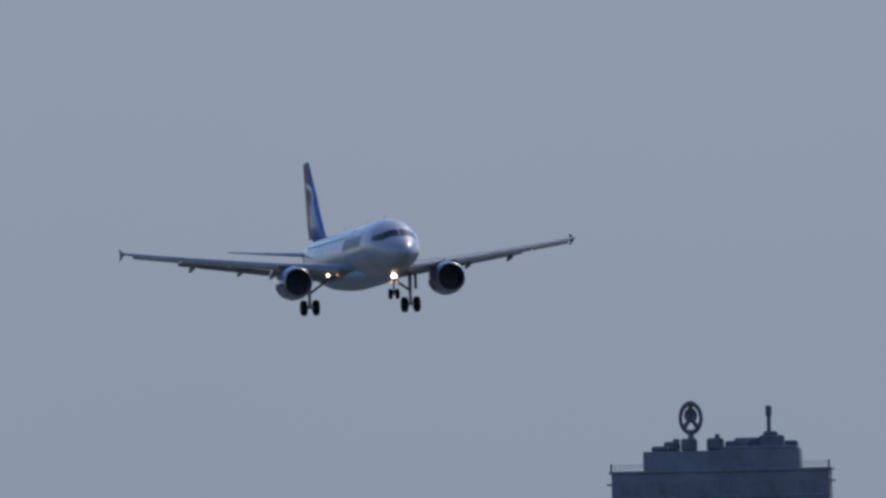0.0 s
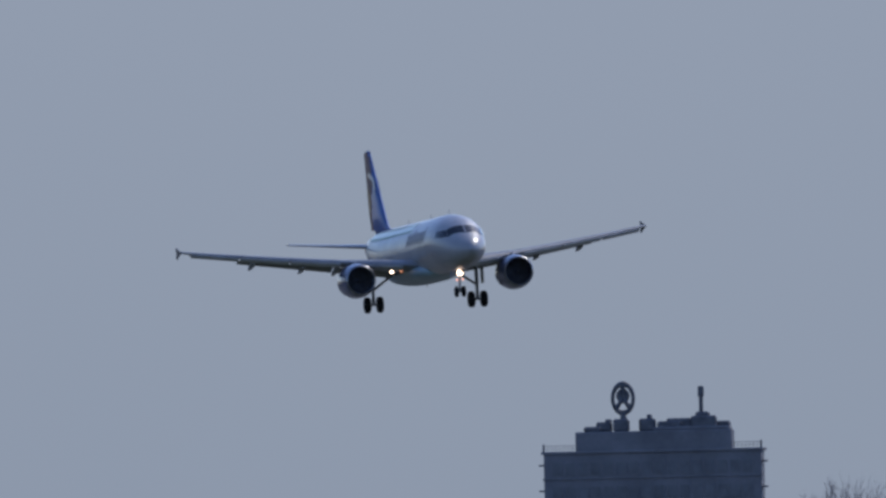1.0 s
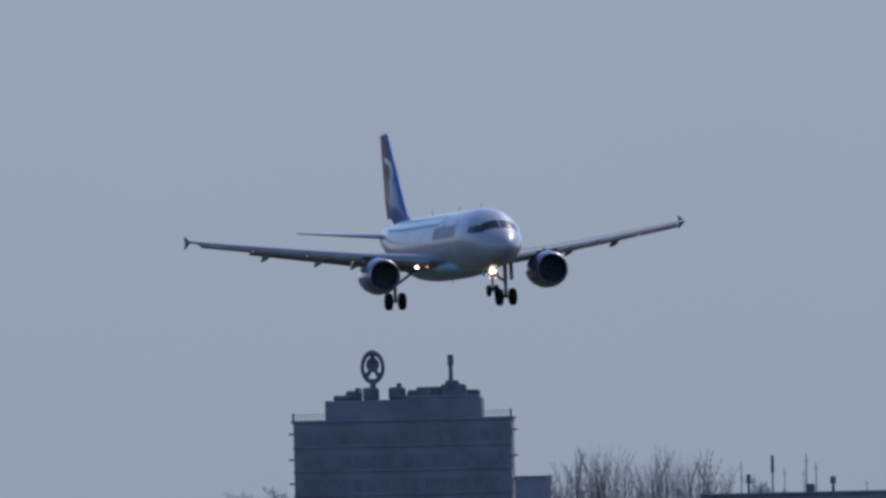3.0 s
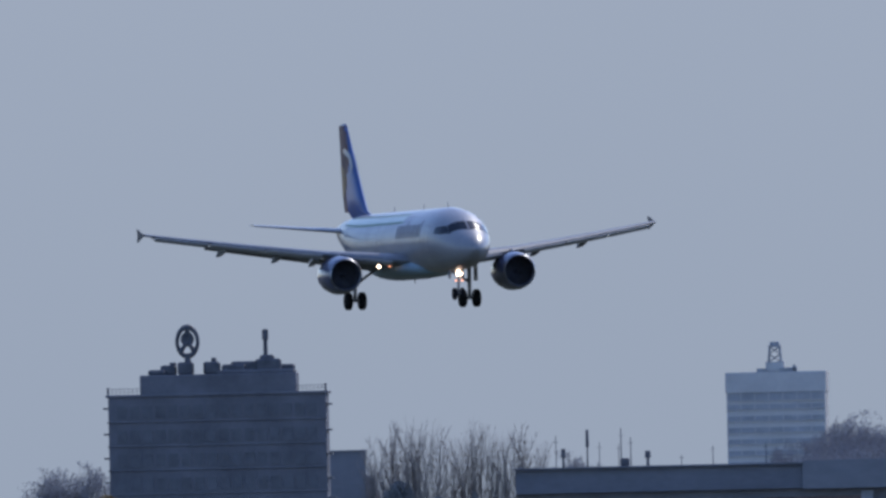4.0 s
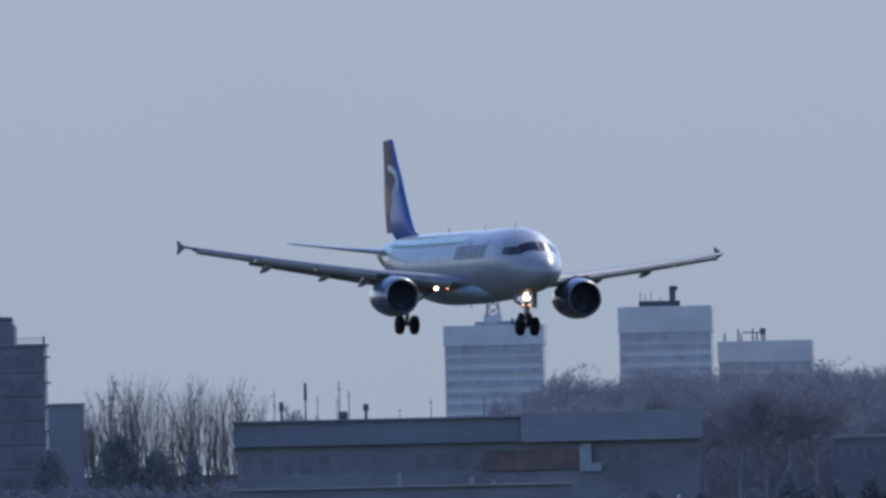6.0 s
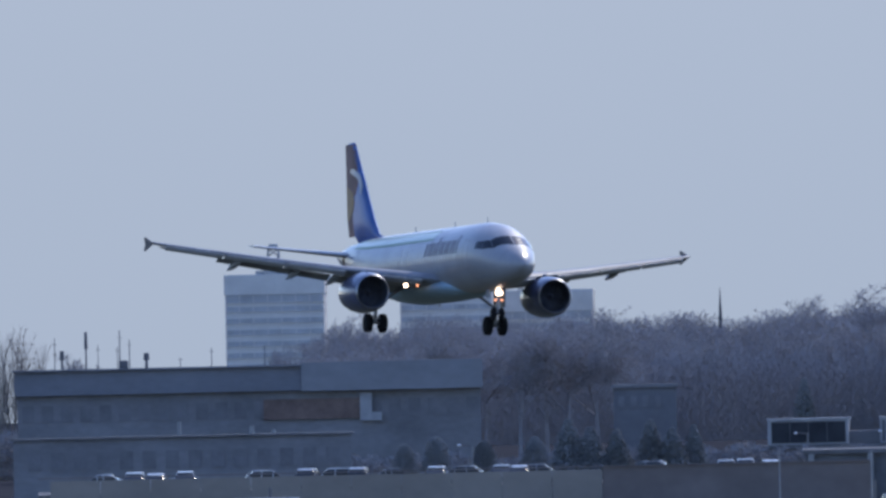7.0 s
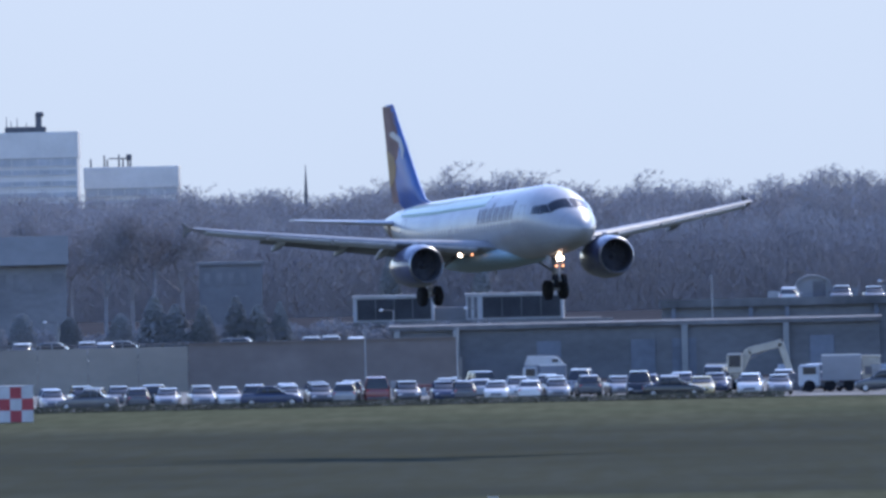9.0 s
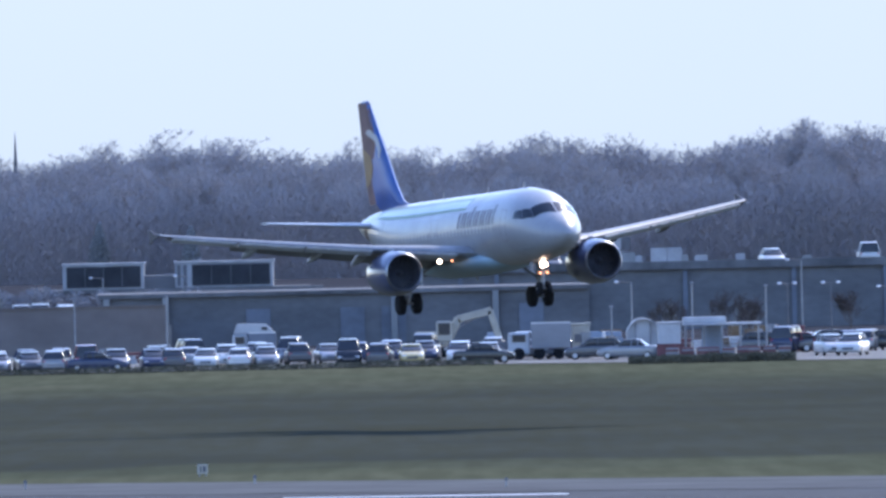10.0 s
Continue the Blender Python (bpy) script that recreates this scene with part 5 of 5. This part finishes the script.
# open shelter with posts, and red-white barriers under it
sh = empty("open_shelter", "open flat-roofed shelter on slim posts", "shelter")
sx0, sx1, sd = on(9.85, 1786), on(13.1, 1786), 1786.0
part("roof", box(((sx0 + sx1) / 2, sd + 2, 2.5), (sx1 - sx0, 4.4, .14), .03), BOXWHITE, sh, "pale flat shelter roof")
part("roof_box", box((sx0 + 1.6, sd + 2, 2.8), (3.2, 3, .45), .06), BOXWHITE, sh)
for i in range(5):
    for yy in (sd, sd + 4):
        part("post", box((sx0 + .2 + (sx1 - sx0 - .4) * i / 4, yy, 1.24), (.12, .12, 2.4)), GALV, sh)
part("back_panel", box((sx0 + 2.2, sd + 3.6, 1.2), (1.6, .08, 2.2)), BOXBLUE, sh)
for i in range(9):
    t = empty("barrier", "faded red plastic road barrier with dusty stripe", "barrier", "barriers", pose(on(9.4, 1777) + i * 1.0 + (i % 3) * .12, 1777 + (i % 2) * 1.2, .05, 0, 0, (i * 37) % 20 - 10))
    part("body", box((0, 0, .42), (.95, .35, .8), .06), RED_DULL if i % 4 else GREY_PLASTIC, t)
    part("stripe", box((0, -.18, .62), (.9, .03, .16)), GREY_PLASTIC if i % 4 else RED_DULL, t)

for b, d, h, n in ((10.25, 1812, 5.4, 0), (13.3, 1784, 5.2, 0), (6.9, 1798, 3.8, 0), (14.8, 1990, 6.3, 1), (7.75, 1900, 5.2, 1), (-.9, 2080, 8.0, 0), (-11.5, 1946, 4.6, 0), (-15.3, 1946, 4.6, 0)):
    lamp_post(b, d, h, n)
for b, d in ((-28.0, 2160), (-40.5, 2160), (-14.1, 2290), (-10.6, 2290)):
    lamp_post(b, d, 5.0 if d < 2200 else 4.9, 1)

for b, h in ((14.2, 4.8), (16.0, 4.8), (18.3, 4.4)):
    lamp_post(b, 1900, h, 2, .45)
lamp_post(6.27, 2103, 7.2, 2, .3, 5.3)

# airfield sign and edge lamps
sg = empty("airfield_sign", "small white airfield marker board on the grass", "sign", "", pose(on(-10.15, 1140), 1140, 0))
part("panel", box((0, 0, .36), (.5, .06, .46), .01), CREAM, sg)
part("leg", box((-.15, .02, .08), (.05, .05, .2)), GALV, sg)
part("leg", box((.15, .02, .08), (.05, .05, .2)), GALV, sg)
part("marking_bar", box((-.09, -.035, .36), (.06, .02, .26)), METAL_DARK, sg)
part("marking_bar", box((.08, -.035, .36), (.12, .02, .26)), METAL_DARK, sg)
for b, d in ((-17.5, 1104), (-8.0, 1104), (2.4, 1075)):
    e = empty("edge_lamp", "small runway edge lamp on a short stem", "runway lamp", "edge lamps", pose(on(b, d), d, 0.06))
    part("stem", tube((0, 0, 0), (0, 0, .25), .05, .05, 8), GALV, e)
    part("lens", tube((0, 0, .25), (0, 0, .4), .09, .06, 10), METAL_DARK, e)

WEEDS = mat("dry_green_weeds", (0.095, 0.092, 0.065), 0.95, 0, 0.6, 0.3)
scrub("kerb_weeds", -45, 2.0, 1764, 3, .62, 26000, 31, "low weedy verge along the car park", WEEDS)
scrub("low_bushes", 7.6, 14.5, 1742, 5, .8, 12000, 32, "low dark green bushes on the verge", WEEDS)

# builders' clutter round the huts
rnd = random.Random(77)
STACK = [mat("brown_timber", (0.16, 0.11, 0.07), 0.8, 0, 1, 0.25), mat("grey_block_stack", (0.22, 0.22, 0.225), 0.85, 0, 1, 0.2), BOXBLUE, RED_DULL, BOXWHITE, METAL_DARK]
for i in range(46):
    b = rnd.uniform(1.5, 15.5) if i < 40 else rnd.uniform(-14, 1)
    d = rnd.uniform(1815, 1900)
    w, h = rnd.uniform(.6, 2.4), rnd.uniform(.5, 1.9)
    k = rnd.randrange(6)
    t = empty("material_stack", ("stack of brown timber on the yard", "stack of grey building blocks on the yard", "pale blue crate on the yard", "faded red crate on the yard", "dusty white crate on the yard", "dark scrap metal bin on the yard")[k], "material stack", "yard clutter", pose(on(b, d), d, .05, 0, 0, rnd.uniform(-25, 25)))
    n = rnd.choice((2, 3, 3))
    for j in range(n):
        part("layer", box((rnd.uniform(-.1, .1), rnd.uniform(-.1, .1), h * (j + .5) / n), (w * rnd.uniform(.8, 1.05), 1.2, h / n - .04), .03), STACK[k], t)
for b, d, h in ((9.2, 1905, 4.4), (11.8, 1900, 5.0), (12.6, 1905, 4.6), (16.8, 1915, 4.8)):
    plant(YARD[int(h * 10) % 3], on(b, d), d, h, b, "small leafless tree by the yard", "yard trees", 5.0, 1.2)

dome = empty("dome_tent", "pale rounded fabric hall on the raised deck", "tent")
cx, half = on(3.3, 2110), 1.7
part("cover", loft([[(cx + half * r * math.cos(math.pi * i / 12), yy, 5.3 + 2.6 * r * math.sin(math.pi * i / 12) ** .4) for r, ii in ((1.0, range(13)), (.94, range(12, -1, -1))) for i in ii] for yy in (2108, 2114)]), FACADE_PALE, dome, "pale rounded cover", True)
part("end_wall", loft([[(cx + half * .93 * math.cos(math.pi * i / 12), yy, 5.3 + 2.45 * math.sin(math.pi * i / 12) ** .4) for i in range(13)] for yy in (2108.3, 2108.5)]), FACADE_PALE, dome, "pale fabric end wall")
part("door", box((cx + .5, 2108.25, 6.4), (1.1, .08, 1.9)), METAL_DARK, dome, "dark door opening panel")
evergreen(12.4, 1930, 3.3, DOME, "dark rounded evergreen shrub", .72)

def motions():
    rows = []
    for t, x, y, z, yaw, pitch, roll in FLIGHT:
        m = Matrix.Translation((x, y, z)) @ Matrix.Rotation(radians(yaw - 90), 4, "Z") @ Matrix.Rotation(radians(-pitch), 4, "Y") @ Matrix.Rotation(radians(roll), 4, "X")
        rows.append((t, m))
    walk(airliner, rows)
    # cars driving past the parked ones: bearing at the end, bearing gained in a second
    for (car, wheels), end, rate in ((driven_black, 1.6, 4.17), (driven_blue, -14.4, 4.8)):
        places = [(t, on(end - rate * (10.0 - t), 1777)) for t in (0.0, 2.5, 5.0, 7.5, 10.0)]
        walk(car, [(t, pose(x, 1777, .05)) for t, x in places])
        spin = math.degrees((places[-1][1] - places[0][1]) / .31)
        for wheel, hub in wheels:
            walk(wheel, [(10.0 * i / 200, pose(*hub, 0, spin * i / 200, 0)) for i in range(201)])


motions()
